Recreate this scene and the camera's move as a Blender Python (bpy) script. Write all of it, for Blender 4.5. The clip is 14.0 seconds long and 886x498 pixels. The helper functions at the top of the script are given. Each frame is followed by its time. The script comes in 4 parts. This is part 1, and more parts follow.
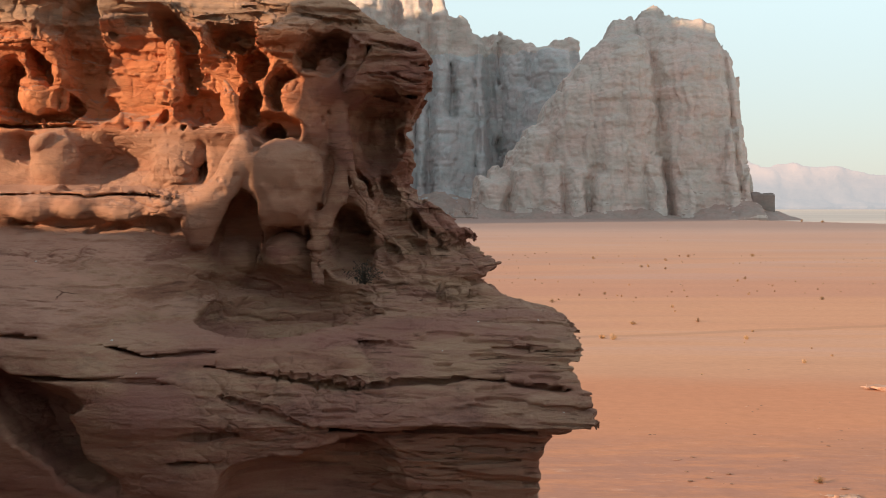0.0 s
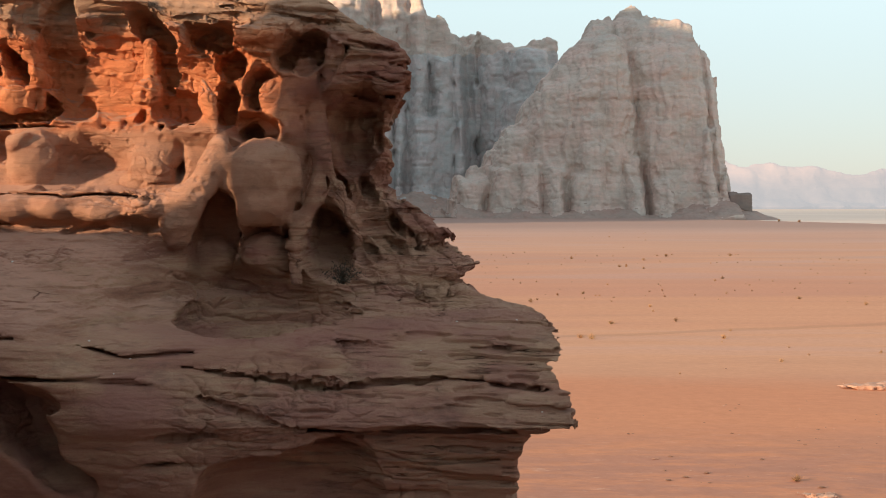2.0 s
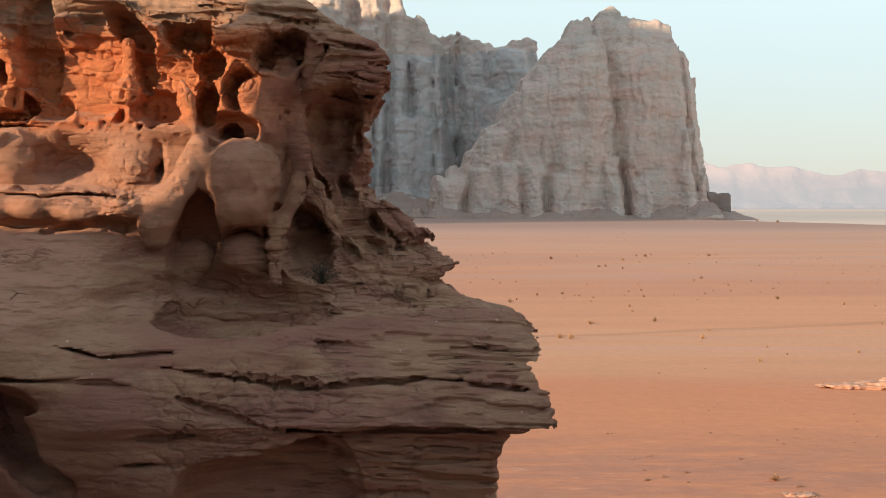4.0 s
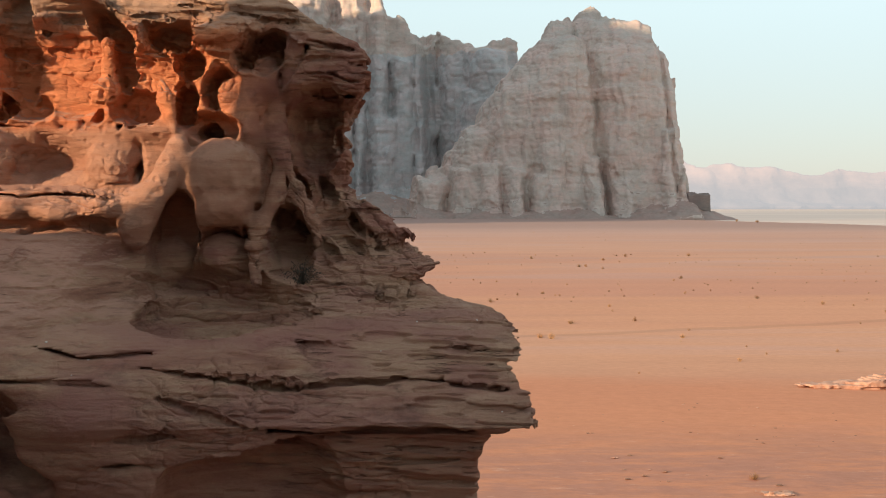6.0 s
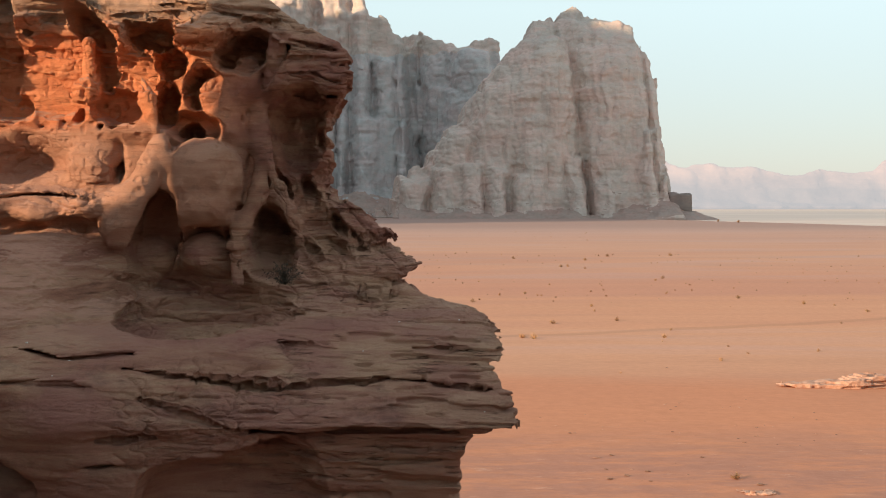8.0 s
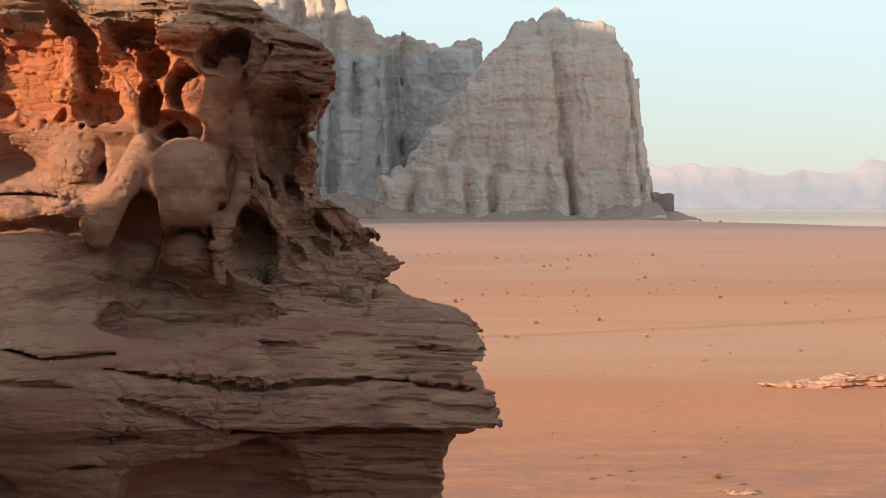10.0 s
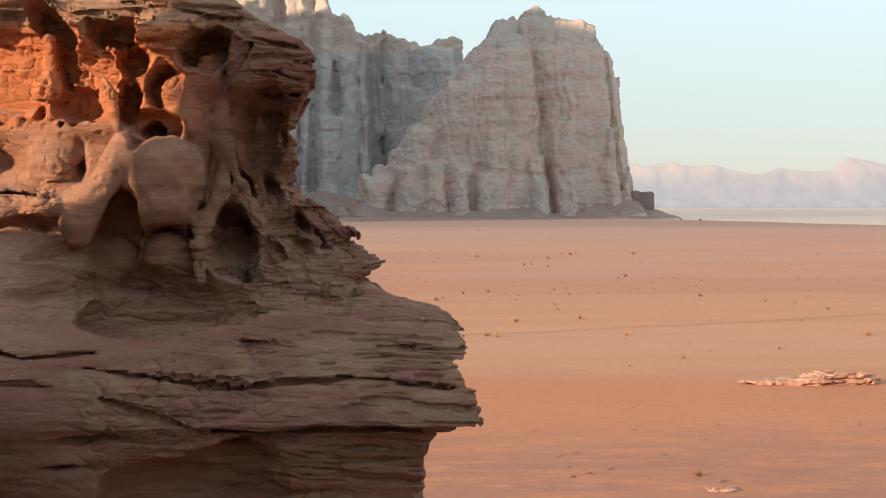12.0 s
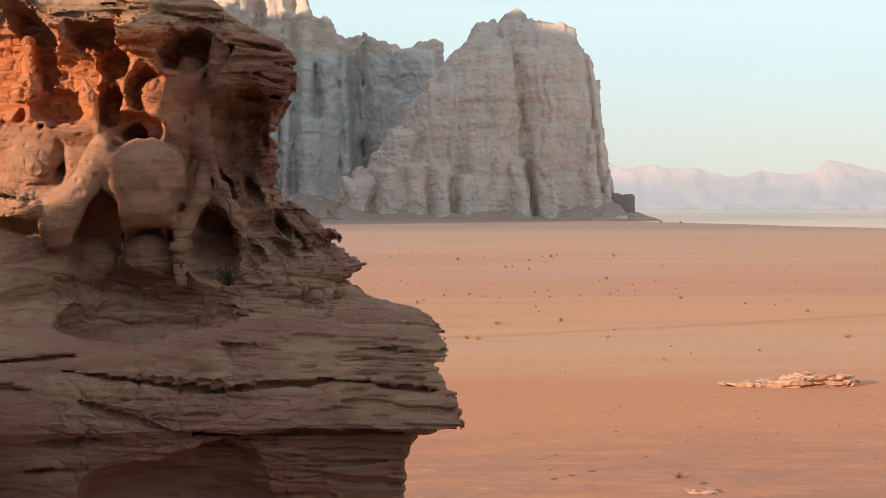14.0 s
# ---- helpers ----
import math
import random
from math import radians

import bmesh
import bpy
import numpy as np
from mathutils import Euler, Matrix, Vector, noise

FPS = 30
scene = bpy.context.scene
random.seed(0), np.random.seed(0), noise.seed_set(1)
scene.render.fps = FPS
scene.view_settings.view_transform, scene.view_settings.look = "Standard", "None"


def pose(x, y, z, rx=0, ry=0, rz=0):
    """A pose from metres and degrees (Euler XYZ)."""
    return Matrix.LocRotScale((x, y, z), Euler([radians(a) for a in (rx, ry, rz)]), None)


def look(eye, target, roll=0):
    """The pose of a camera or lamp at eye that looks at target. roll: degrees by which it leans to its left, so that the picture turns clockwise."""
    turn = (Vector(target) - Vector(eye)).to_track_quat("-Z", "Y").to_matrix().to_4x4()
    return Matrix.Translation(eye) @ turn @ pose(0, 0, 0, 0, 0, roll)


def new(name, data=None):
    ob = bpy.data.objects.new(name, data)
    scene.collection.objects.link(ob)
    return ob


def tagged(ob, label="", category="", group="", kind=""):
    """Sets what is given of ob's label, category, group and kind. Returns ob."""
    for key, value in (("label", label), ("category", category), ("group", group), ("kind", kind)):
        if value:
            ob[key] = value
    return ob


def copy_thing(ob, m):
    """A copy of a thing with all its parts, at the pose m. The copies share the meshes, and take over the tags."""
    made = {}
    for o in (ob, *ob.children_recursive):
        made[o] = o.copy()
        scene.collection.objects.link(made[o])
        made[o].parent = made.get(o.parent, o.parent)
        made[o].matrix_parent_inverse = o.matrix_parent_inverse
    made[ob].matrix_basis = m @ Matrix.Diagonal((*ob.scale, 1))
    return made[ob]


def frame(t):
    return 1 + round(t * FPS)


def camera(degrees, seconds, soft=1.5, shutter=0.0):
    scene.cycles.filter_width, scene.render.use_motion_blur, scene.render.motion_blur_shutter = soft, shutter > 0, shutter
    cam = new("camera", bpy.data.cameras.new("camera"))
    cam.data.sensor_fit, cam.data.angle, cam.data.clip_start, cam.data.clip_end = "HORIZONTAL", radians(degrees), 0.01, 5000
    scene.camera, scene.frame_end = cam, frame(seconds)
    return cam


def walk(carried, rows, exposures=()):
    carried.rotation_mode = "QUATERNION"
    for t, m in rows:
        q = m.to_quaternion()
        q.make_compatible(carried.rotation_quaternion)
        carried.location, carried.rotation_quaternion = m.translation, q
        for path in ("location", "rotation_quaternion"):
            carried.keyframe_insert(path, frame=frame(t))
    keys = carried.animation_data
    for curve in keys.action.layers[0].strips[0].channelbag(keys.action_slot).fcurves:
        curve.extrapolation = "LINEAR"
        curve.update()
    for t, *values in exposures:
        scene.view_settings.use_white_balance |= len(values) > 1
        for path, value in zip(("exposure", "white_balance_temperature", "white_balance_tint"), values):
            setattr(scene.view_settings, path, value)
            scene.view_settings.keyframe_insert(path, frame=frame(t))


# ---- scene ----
cam = camera(36, 14.0, soft=1.0)
EYE, TILT = 12.0, -1.828
# a slow turn to the right on a tripod: seconds, yaw, pitch, roll
ROWS = [
    (0, -0.000, 0.000, 0.000),
    (0.5, -0.238, -0.000, 0.011),
    (1, -0.463, -0.004, 0.037),
    (1.5, -0.694, -0.004, 0.033),
    (2, -0.904, -0.006, 0.052),
    (2.5, -1.116, -0.008, 0.070),
    (3, -1.338, -0.008, 0.072),
    (5.5, -2.375, 0.003, 0.071),
    (6, -2.582, -0.001, 0.091),
    (6.5, -2.777, -0.001, 0.094),
    (7, -2.958, -0.002, 0.108),
    (7.5, -3.153, -0.003, 0.107),
    (8, -3.328, -0.001, 0.117),
    (10.5, -4.256, -0.011, 0.132),
    (11, -4.465, -0.057, 0.164),
    (11.5, -4.668, -0.059, 0.157),
    (12, -4.866, -0.069, 0.168),
    (12.5, -5.060, -0.008, 0.161),
    (13, -5.264, 0.028, 0.179),
    (13.5, -5.468, 0.032, 0.182),
    (14, -5.664, 0.033, 0.184),
]
walk(cam, [(t, pose(0, 0, EYE, TILT, 0, 0) @ pose(0, 0, 0, 90 + p, r, y)) for t, y, p, r in ROWS],
     exposures=[(0.0, 1.14), (14.0, 1.14)])

# ---------------------------------------------------------------- light
SUN_AZ, SUN_EL = radians(-125), radians(13)     # clockwise from +y, above the horizon
to_sun = Vector((math.sin(SUN_AZ) * math.cos(SUN_EL), math.cos(SUN_AZ) * math.cos(SUN_EL), math.sin(SUN_EL)))
sun_data = bpy.data.lights.new("sun", "SUN")
sun_data.energy, sun_data.angle, sun_data.color = 2.75, radians(1.0), (1.0, 0.73, 0.48)
sun = new("sun", sun_data)
sun.matrix_world = look(to_sun * 100, (0, 0, 0))
world = bpy.data.worlds.new("sky")
scene.world = world
world.use_nodes = True
wn = world.node_tree
sky = wn.nodes.new("ShaderNodeTexSky")
sky.sky_type, sky.sun_disc = "NISHITA", False
sky.sun_elevation, sky.sun_rotation = SUN_EL, SUN_AZ
sky.air_density, sky.dust_density, sky.ozone_density = 1.0, 0.3, 1.5
wn.nodes["Background"].inputs["Strength"].default_value = 0.117
veil = wn.nodes.new("ShaderNodeMix")       # a thin even haze over the sky
veil.data_type = "RGBA"
veil.inputs[0].default_value = 0.85
high = wn.nodes.new("ShaderNodeSeparateXYZ")
wn.links.new(wn.nodes.new("ShaderNodeTexCoord").outputs["Generated"], high.inputs[0])
low_air = wn.nodes.new("ShaderNodeValToRGB")       # greyer and warmer towards the horizon
wn.links.new(high.outputs[2], low_air.inputs[0])
low_air.color_ramp.elements[0].position, low_air.color_ramp.elements[0].color = 0.0, (0.61, 0.615, 0.625, 1)
low_air.color_ramp.elements[1].position, low_air.color_ramp.elements[1].color = 0.14, (0.85, 1.0, 1.0, 1)
top = low_air.color_ramp.elements.new(0.5)
top.color = (0.70, 0.82, 0.87, 1)
gain = wn.nodes.new("ShaderNodeVectorMath")
gain.operation = "MULTIPLY"
gain.inputs[1].default_value = (3.40, 3.42, 3.44)
wn.links.new(low_air.outputs[0], gain.inputs[0])
wn.links.new(gain.outputs[0], veil.inputs[7])
wn.links.new(sky.outputs[0], veil.inputs[6])
wn.links.new(veil.outputs[2], wn.nodes["Background"].inputs["Color"])

# ---------------------------------------------------------------- numeric tools
TAB = np.random.RandomState(7).rand(64, 64, 64).astype(np.float32)


def vnoise(x, y, z):
    """Smooth value noise, 0 to 1, period 64."""
    out = np.zeros(np.shape(x), np.float32)
    ix, iy, iz = (np.floor(a).astype(np.int32) for a in (x, y, z))
    fx, fy, fz = ((a - i).astype(np.float32) for a, i in ((x, ix), (y, iy), (z, iz)))
    fx, fy, fz = (f * f * (3 - 2 * f) for f in (fx, fy, fz))
    for a in (0, 1):
        for b in (0, 1):
            for c in (0, 1):
                w = (fx if a else 1 - fx) * (fy if b else 1 - fy) * (fz if c else 1 - fz)
                out += w * TAB[(ix + a) & 63, (iy + b) & 63, (iz + c) & 63]
    return out


def fbm(x, y, z, octaves=3):
    out, amp = 0.0, 0.5
    for k in range(octaves):
        out = out + amp * (vnoise(x * 2 ** k + 7.3 * k, y * 2 ** k + 3.1 * k, z * 2 ** k + 5.7 * k) - 0.5)
        amp *= 0.5
    return out


def ridged(v):
    return 1 - np.abs(2 * v - 1)


def step01(a, b, v):
    t = np.clip((v - a) / (b - a), 0, 1)
    return t * t * (3 - 2 * t)


def smax(a, b, k):
    h = np.clip(0.5 + 0.5 * (a - b) / k, 0, 1)
    return b + (a - b) * h + k * h * (1 - h)


def mesh_of(name, verts, quads, material, smooth=True, normals=None):
    me = bpy.data.meshes.new(name)
    n, m = len(verts), len(quads)
    me.vertices.add(n)
    me.vertices.foreach_set("co", np.asarray(verts, np.float32).ravel())
    me.loops.add(4 * m)
    me.loops.foreach_set("vertex_index", np.asarray(quads, np.int32).ravel())
    me.polygons.add(m)
    me.polygons.foreach_set("loop_start", np.arange(0, 4 * m, 4, dtype=np.int32))
    me.polygons.foreach_set("use_smooth", np.full(m, smooth))
    me.update(calc_edges=True)
    me.validate()
    me.materials.append(material)
    if normals is not None:
        me.normals_split_custom_set_from_vertices(normals)
    return me


def split(verts, quads, which, names, materials, parent):
    """One mesh for each bed of a rock, under its parent; the normals run on across the seams."""
    nrm = normals_of(verts, quads)
    for k, name in enumerate(names):
        q = quads[which == k]
        used, q = np.unique(q, return_inverse=True)
        ob = new(name, mesh_of(name, verts[used], q.reshape(-1, 4), materials[k], True, nrm[used]))
        ob.parent = parent


def grid_quads(nu, nv, wrap=False):
    i, j = np.meshgrid(np.arange(nu if wrap else nu - 1), np.arange(nv - 1), indexing="ij")
    i2 = (i + 1) % nu
    return np.stack([i * nv + j, i2 * nv + j, i2 * nv + j + 1, i * nv + j + 1], -1).reshape(-1, 4)


def surface(field, lo, hi, cell, reach):
    """The zero surface of field(x, y, z) (negative inside) as quads; fine samples only within reach of the surface."""
    B = 12
    lo = np.array(lo, float)
    nb = np.ceil((np.array(hi) - lo) / (cell * B)).astype(int)
    c = [lo[a] + (np.arange(nb[a]) + 0.5) * cell * B for a in range(3)]
    X, Y, Z = np.meshgrid(*c, indexing="ij")
    coarse = field(X.ravel(), Y.ravel(), Z.ravel()).reshape(X.shape)
    S = np.repeat(np.repeat(np.repeat(np.sign(coarse).astype(np.float32), B, 0), B, 1), B, 2)
    pick = np.argwhere(np.abs(coarse) < reach)
    o = np.arange(B)
    for part_of in np.array_split(pick, max(1, len(pick) // 250)):
        g = part_of * B
        ii = g[:, 0, None, None, None] + o[None, :, None, None] + 0 * o[None, None, :, None] + 0 * o[None, None, None, :]
        jj = g[:, 1, None, None, None] + o[None, None, :, None] + 0 * ii
        kk = g[:, 2, None, None, None] + o[None, None, None, :] + 0 * ii
        i, j, k = ii.ravel(), jj.ravel(), kk.ravel()
        S[i, j, k] = field(lo[0] + (i + 0.5) * cell, lo[1] + (j + 0.5) * cell, lo[2] + (k + 0.5) * cell)
    S[0], S[-1], S[:, 0], S[:, -1], S[:, :, 0], S[:, :, -1] = 1, 1, 1, 1, 1, 1
    ins = S < 0
    cnt = np.zeros(np.array(S.shape) - 1, np.uint8)
    corners = [(a, b, c) for a in (0, 1) for b in (0, 1) for c in (0, 1)]
    n0, n1, n2 = S.shape
    for a, b, c in corners:
        cnt += ins[a:n0 - 1 + a, b:n1 - 1 + b, c:n2 - 1 + c]
    act = (cnt > 0) & (cnt < 8)
    cells = np.argwhere(act)
    num = np.full(act.shape, -1, np.int32)
    num[act] = np.arange(len(cells))
    val = {q: S[cells[:, 0] + q[0], cells[:, 1] + q[1], cells[:, 2] + q[2]] for q in corners}
    pos, cnt = np.zeros((len(cells), 3)), np.zeros(len(cells))
    for p in corners:
        for ax in range(3):
            if p[ax] == 0:
                q = tuple(1 if a == ax else p[a] for a in range(3))
                cross = (val[p] < 0) != (val[q] < 0)
                t = np.where(cross, val[p] / np.where(cross, val[p] - val[q], 1), 0)
                point = np.tile(np.array(p, float), (len(cells), 1))
                point[:, ax] += t
                pos += point * cross[:, None]
                cnt += cross
    verts = lo + (cells + pos / cnt[:, None] + 0.5) * cell
    quads = []
    for ax in range(3):
        a, b = [q for q in range(3) if q != ax]
        sl0, sl1 = [slice(1, -1)] * 3, [slice(1, -1)] * 3
        sl0[ax], sl1[ax] = slice(0, -1), slice(1, None)
        s0, s1 = ins[tuple(sl0)], ins[tuple(sl1)]
        for sign in (0, 1):
            e = np.argwhere(s0 & ~s1 if sign == 0 else ~s0 & s1)
            e[:, a] += 1
            e[:, b] += 1
            ring = []
            for da, db in ((0, 0), (1, 0), (1, 1), (0, 1)):
                w = e.copy()
                w[:, a] -= 1 - da
                w[:, b] -= 1 - db
                ring.append(num[w[:, 0], w[:, 1], w[:, 2]])
            ring = np.stack(ring, 1)
            quads.append(ring if (sign == 0) != (ax == 1) else ring[:, ::-1])
    quads = np.concatenate(quads)
    return verts, quads[(quads >= 0).all(1)]


def finer(verts, quads):
    """Splits each quad into four, rounding a little."""
    n = len(verts)
    e = np.stack([quads, np.roll(quads, -1, 1)], -1).reshape(-1, 2)
    e.sort(1)
    key = e[:, 0].astype(np.int64) * n + e[:, 1]
    uniq, first, inv = np.unique(key, return_index=True, return_inverse=True)
    mid = verts[e[first]].mean(1)
    cen = verts[quads].mean(1)
    around, cnt = np.zeros_like(mid), np.bincount(inv, minlength=len(uniq))
    for a in range(3):
        around[:, a] = np.bincount(inv, np.repeat(cen[:, a], 4), len(uniq))
    mid = 0.5 * mid + 0.5 * around / cnt[:, None]
    inv = inv.reshape(-1, 4) + n
    c = np.arange(len(quads)) + n + len(uniq)
    out = [np.stack([quads[:, k], inv[:, k], c, inv[:, k - 1]], 1) for k in range(4)]
    return np.concatenate([verts, mid, cen]), np.concatenate(out)


def terrace(v):
    """Flaky steps: a slow rise and a sharp fall, 0 to 1."""
    f = v - np.floor(v)
    return f * f * (1 - step01(0.9, 1.0, f))


def cell_pits(x, y, z):
    """1 in small scattered round pits, 0 between them."""
    ix, iy, iz = (np.floor(a).astype(np.int32) for a in (x, y, z))
    out = np.zeros(len(x), np.float32)
    for a in (-1, 0, 1):
        for b in (-1, 0, 1):
            for c in (-1, 0, 1):
                i, j, k = (ix + a) & 63, (iy + b) & 63, (iz + c) & 63
                dx, dy, dz = ix + a + TAB[i, j, k] - x, iy + b + TAB[k, i, j] - y, iz + c + TAB[j, k, i] - z
                size = 0.15 + 0.4 * TAB[(i + 9) & 63, j, k]
                out = np.maximum(out, step01(1.0, 0.3, np.sqrt(dx * dx + dy * dy + dz * dz) / size))
    return out


def normals_of(verts, quads):
    q = verts[quads]
    nf = np.cross(q[:, 2] - q[:, 0], q[:, 3] - q[:, 1])
    nv = np.stack([np.bincount(quads.ravel(), np.repeat(nf[:, a], 4), len(verts)) for a in range(3)], 1)
    return nv / np.maximum(np.linalg.norm(nv, axis=1, keepdims=True), 1e-12)


# ---------------------------------------------------------------- materials
class Mat:
    """A node material with short calls for its nodes."""

    def __init__(self, name, rough=0.9, spec=0.2):
        self.m = bpy.data.materials.new(name)
        self.m.use_nodes = True
        self.t = self.m.node_tree
        self.b = self.t.nodes["Principled BSDF"]
        self.b.inputs["Roughness"].default_value = rough
        self.b.inputs["Specular IOR Level"].default_value = spec
        self.pos = self.t.nodes.new("ShaderNodeNewGeometry").outputs["Position"]

    def put(self, socket, v):
        if isinstance(v, bpy.types.NodeSocket):
            self.t.links.new(v, socket)
        elif v is not None:
            socket.default_value = v

    def scaled(self, sx, sy, sz, offset=(0, 0, 0)):
        n = self.t.nodes.new("ShaderNodeMapping")
        self.t.links.new(self.pos, n.inputs["Vector"])
        n.inputs["Scale"].default_value, n.inputs["Location"].default_value = (sx, sy, sz), offset
        return n.outputs[0]

    def noise(self, vec, detail=4, rough=0.6, distortion=0.0):
        n = self.t.nodes.new("ShaderNodeTexNoise")
        self.put(n.inputs["Vector"], vec)
        n.inputs["Scale"].default_value, n.inputs["Detail"].default_value = 1.0, detail
        n.inputs["Roughness"].default_value, n.inputs["Distortion"].default_value = rough, distortion
        return n.outputs["Fac"]

    def ramp(self, fac, *stops):
        n = self.t.nodes.new("ShaderNodeValToRGB")
        self.put(n.inputs[0], fac)
        while len(n.color_ramp.elements) < len(stops):
            n.color_ramp.elements.new(0.5)
        for e, (p, c) in zip(n.color_ramp.elements, stops):
            e.position, e.color = p, (*c, 1) if len(c) == 3 else c
        return n.outputs["Color"]

    def fade(self, fac, a, b):
        n = self.t.nodes.new("ShaderNodeMapRange")
        self.put(n.inputs["Value"], fac)
        n.inputs["From Min"].default_value, n.inputs["From Max"].default_value = a, b
        return n.outputs["Result"]

    def mix(self, fac, a, b, kind="MIX"):
        n = self.t.nodes.new("ShaderNodeMix")
        n.data_type, n.blend_type = "RGBA", kind
        self.put(n.inputs[0], fac)
        self.put(n.inputs[6], (*a, 1) if isinstance(a, tuple) else a)
        self.put(n.inputs[7], (*b, 1) if isinstance(b, tuple) else b)
        return n.outputs[2]

    def cracks(self, sx, sy, sz, width, sway=0.5):
        """0 along a net of wandering cracks, 1 between them."""
        p = self.scaled(sx, sy, sz)
        n = self.t.nodes.new("ShaderNodeTexNoise")
        n.inputs["Scale"].default_value, n.inputs["Detail"].default_value = 0.9, 5
        self.t.links.new(p, n.inputs["Vector"])
        add = self.t.nodes.new("ShaderNodeVectorMath")
        add.operation = "MULTIPLY_ADD"
        self.t.links.new(n.outputs["Color"], add.inputs[0])
        add.inputs[1].default_value = (sway, sway, sway)
        self.t.links.new(p, add.inputs[2])
        v = self.t.nodes.new("ShaderNodeTexVoronoi")
        v.feature = "DISTANCE_TO_EDGE"
        v.inputs["Scale"].default_value = 1.0
        self.t.links.new(add.outputs[0], v.inputs["Vector"])
        return self.fade(v.outputs["Distance"], 0.0, width)

    def sep(self, axis):
        n = self.t.nodes.new("ShaderNodeSeparateXYZ")
        self.t.links.new(self.pos, n.inputs[0])
        return n.outputs[axis]

    def math(self, op, a, b=None):
        n = self.t.nodes.new("ShaderNodeMath")
        n.operation = op
        self.put(n.inputs[0], a)
        self.put(n.inputs[1], b)
        return n.outputs[0]

    def bump(self, height, strength, distance, under=None):
        n = self.t.nodes.new("ShaderNodeBump")
        n.inputs["Strength"].default_value, n.inputs["Distance"].default_value = strength, distance
        self.put(n.inputs["Height"], height)
        if under is not None:
            self.t.links.new(under, n.inputs["Normal"])
        return n.outputs[0]

    def done(self, colour, normal=None):
        self.put(self.b.inputs["Base Color"], (*colour, 1) if isinstance(colour, tuple) else colour)
        if normal is not None:
            self.t.links.new(normal, self.b.inputs["Normal"])
        return self.m


def near_sandstone():
    m = Mat("red_sandstone", 0.92, 0.12)
    broad = m.noise(m.scaled(0.8, 0.8, 1.2), 5, 0.6)
    beds = m.noise(m.scaled(0.6, 0.6, 5.0), 7, 0.7, 0.8)
    grain = m.noise(m.scaled(90, 90, 110), 3, 0.7)
    col = m.ramp(beds, (0.32, (0.275, 0.130, 0.088)), (0.47, (0.388, 0.196, 0.128)), (0.58, (0.470, 0.280, 0.178)), (0.72, (0.336, 0.160, 0.114)))
    col = m.mix(m.fade(broad, 0.5, 0.72), col, (0.325, 0.138, 0.106))
    mauve = m.noise(m.scaled(1.1, 1.1, 1.8, (5, 5, 2)), 4, 0.6)
    col = m.mix(m.math("MULTIPLY", m.fade(mauve, 0.50, 0.64), 0.65), col, (0.325, 0.142, 0.112))
    # paler pinkish bed under the lip, lightened to lift the undercut's shade
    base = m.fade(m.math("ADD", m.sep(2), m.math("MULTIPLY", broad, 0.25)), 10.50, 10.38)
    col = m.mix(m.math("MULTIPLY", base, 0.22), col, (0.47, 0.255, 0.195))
    # the beds above the ledge: first tan, then red
    level = m.math("ADD", m.sep(2), m.math("MULTIPLY", broad, 0.3))
    tan = m.mix(m.fade(beds, 0.35, 0.65), (0.445, 0.212, 0.136), (0.555, 0.300, 0.196))
    red = m.mix(m.fade(beds, 0.35, 0.65), (0.63, 0.198, 0.088), (0.80, 0.312, 0.146))
    west = m.fade(m.math("ADD", m.sep(0), broad), 0.5, -0.5)
    inner = m.fade(m.math("ADD", m.sep(0), broad), -0.5, -1.3)
    # tan ends early on the east face, whose shade is painted darker
    col = m.mix(m.math("MULTIPLY", m.fade(level, 11.70, 11.95), inner), col, tan)
    col = m.mix(m.math("MULTIPLY", m.fade(level, 12.92, 13.06), inner), col, red)
    crust = m.fade(m.math("ADD", level, m.math("MULTIPLY", m.noise(m.scaled(2.5, 2.5, 2.5, (8, 2, 1)), 4), 0.5)), 14.15, 14.35)
    col = m.mix(crust, col, m.mix(m.fade(beds, 0.40, 0.60), (0.39, 0.240, 0.162), (0.57, 0.338, 0.216)))
    stain = m.fade(m.noise(m.scaled(2.2, 2.2, 3.0, (3, 1, 7)), 6, 0.7), 0.56, 0.74)
    col = m.mix(m.math("MULTIPLY", stain, 0.5), col, (0.085, 0.055, 0.048))
    col = m.mix(m.fade(grain, 0.3, 0.8), col, m.mix(1.0, col, (0.74, 0.74, 0.74), "MULTIPLY"))
    # faces turned to the sky lightened, the ledge's light put into the colour
    up = m.t.nodes.new("ShaderNodeSeparateXYZ")
    m.t.links.new(m.t.nodes.new("ShaderNodeNewGeometry").outputs["Normal"], up.inputs[0])
    sky_lift = m.math("MULTIPLY", m.fade(up.outputs[2], 0.55, 0.95), m.fade(m.noise(m.scaled(1.5, 1.5, 4.0, (2, 6, 4)), 6, 0.65), 0.28, 0.52))
    # more of this painted light towards the west and the upper ledge
    west_lift = m.math("ADD", m.fade(m.math("ADD", m.sep(0), m.math("MULTIPLY", broad, 1.5)), 0.3, -1.6), 0.25)
    sky_lift = m.math("MULTIPLY", sky_lift, m.fade(level, 10.75, 11.15))
    col = m.mix(m.math("MULTIPLY", m.math("MULTIPLY", sky_lift, west_lift), 0.95), col, (0.49, 0.275, 0.195))
    # short open flakes along the beds, and a few joints
    where = m.fade(m.noise(m.scaled(1.3, 1.3, 2.0, (1, 8, 3)), 4, 0.6), 0.44, 0.60)
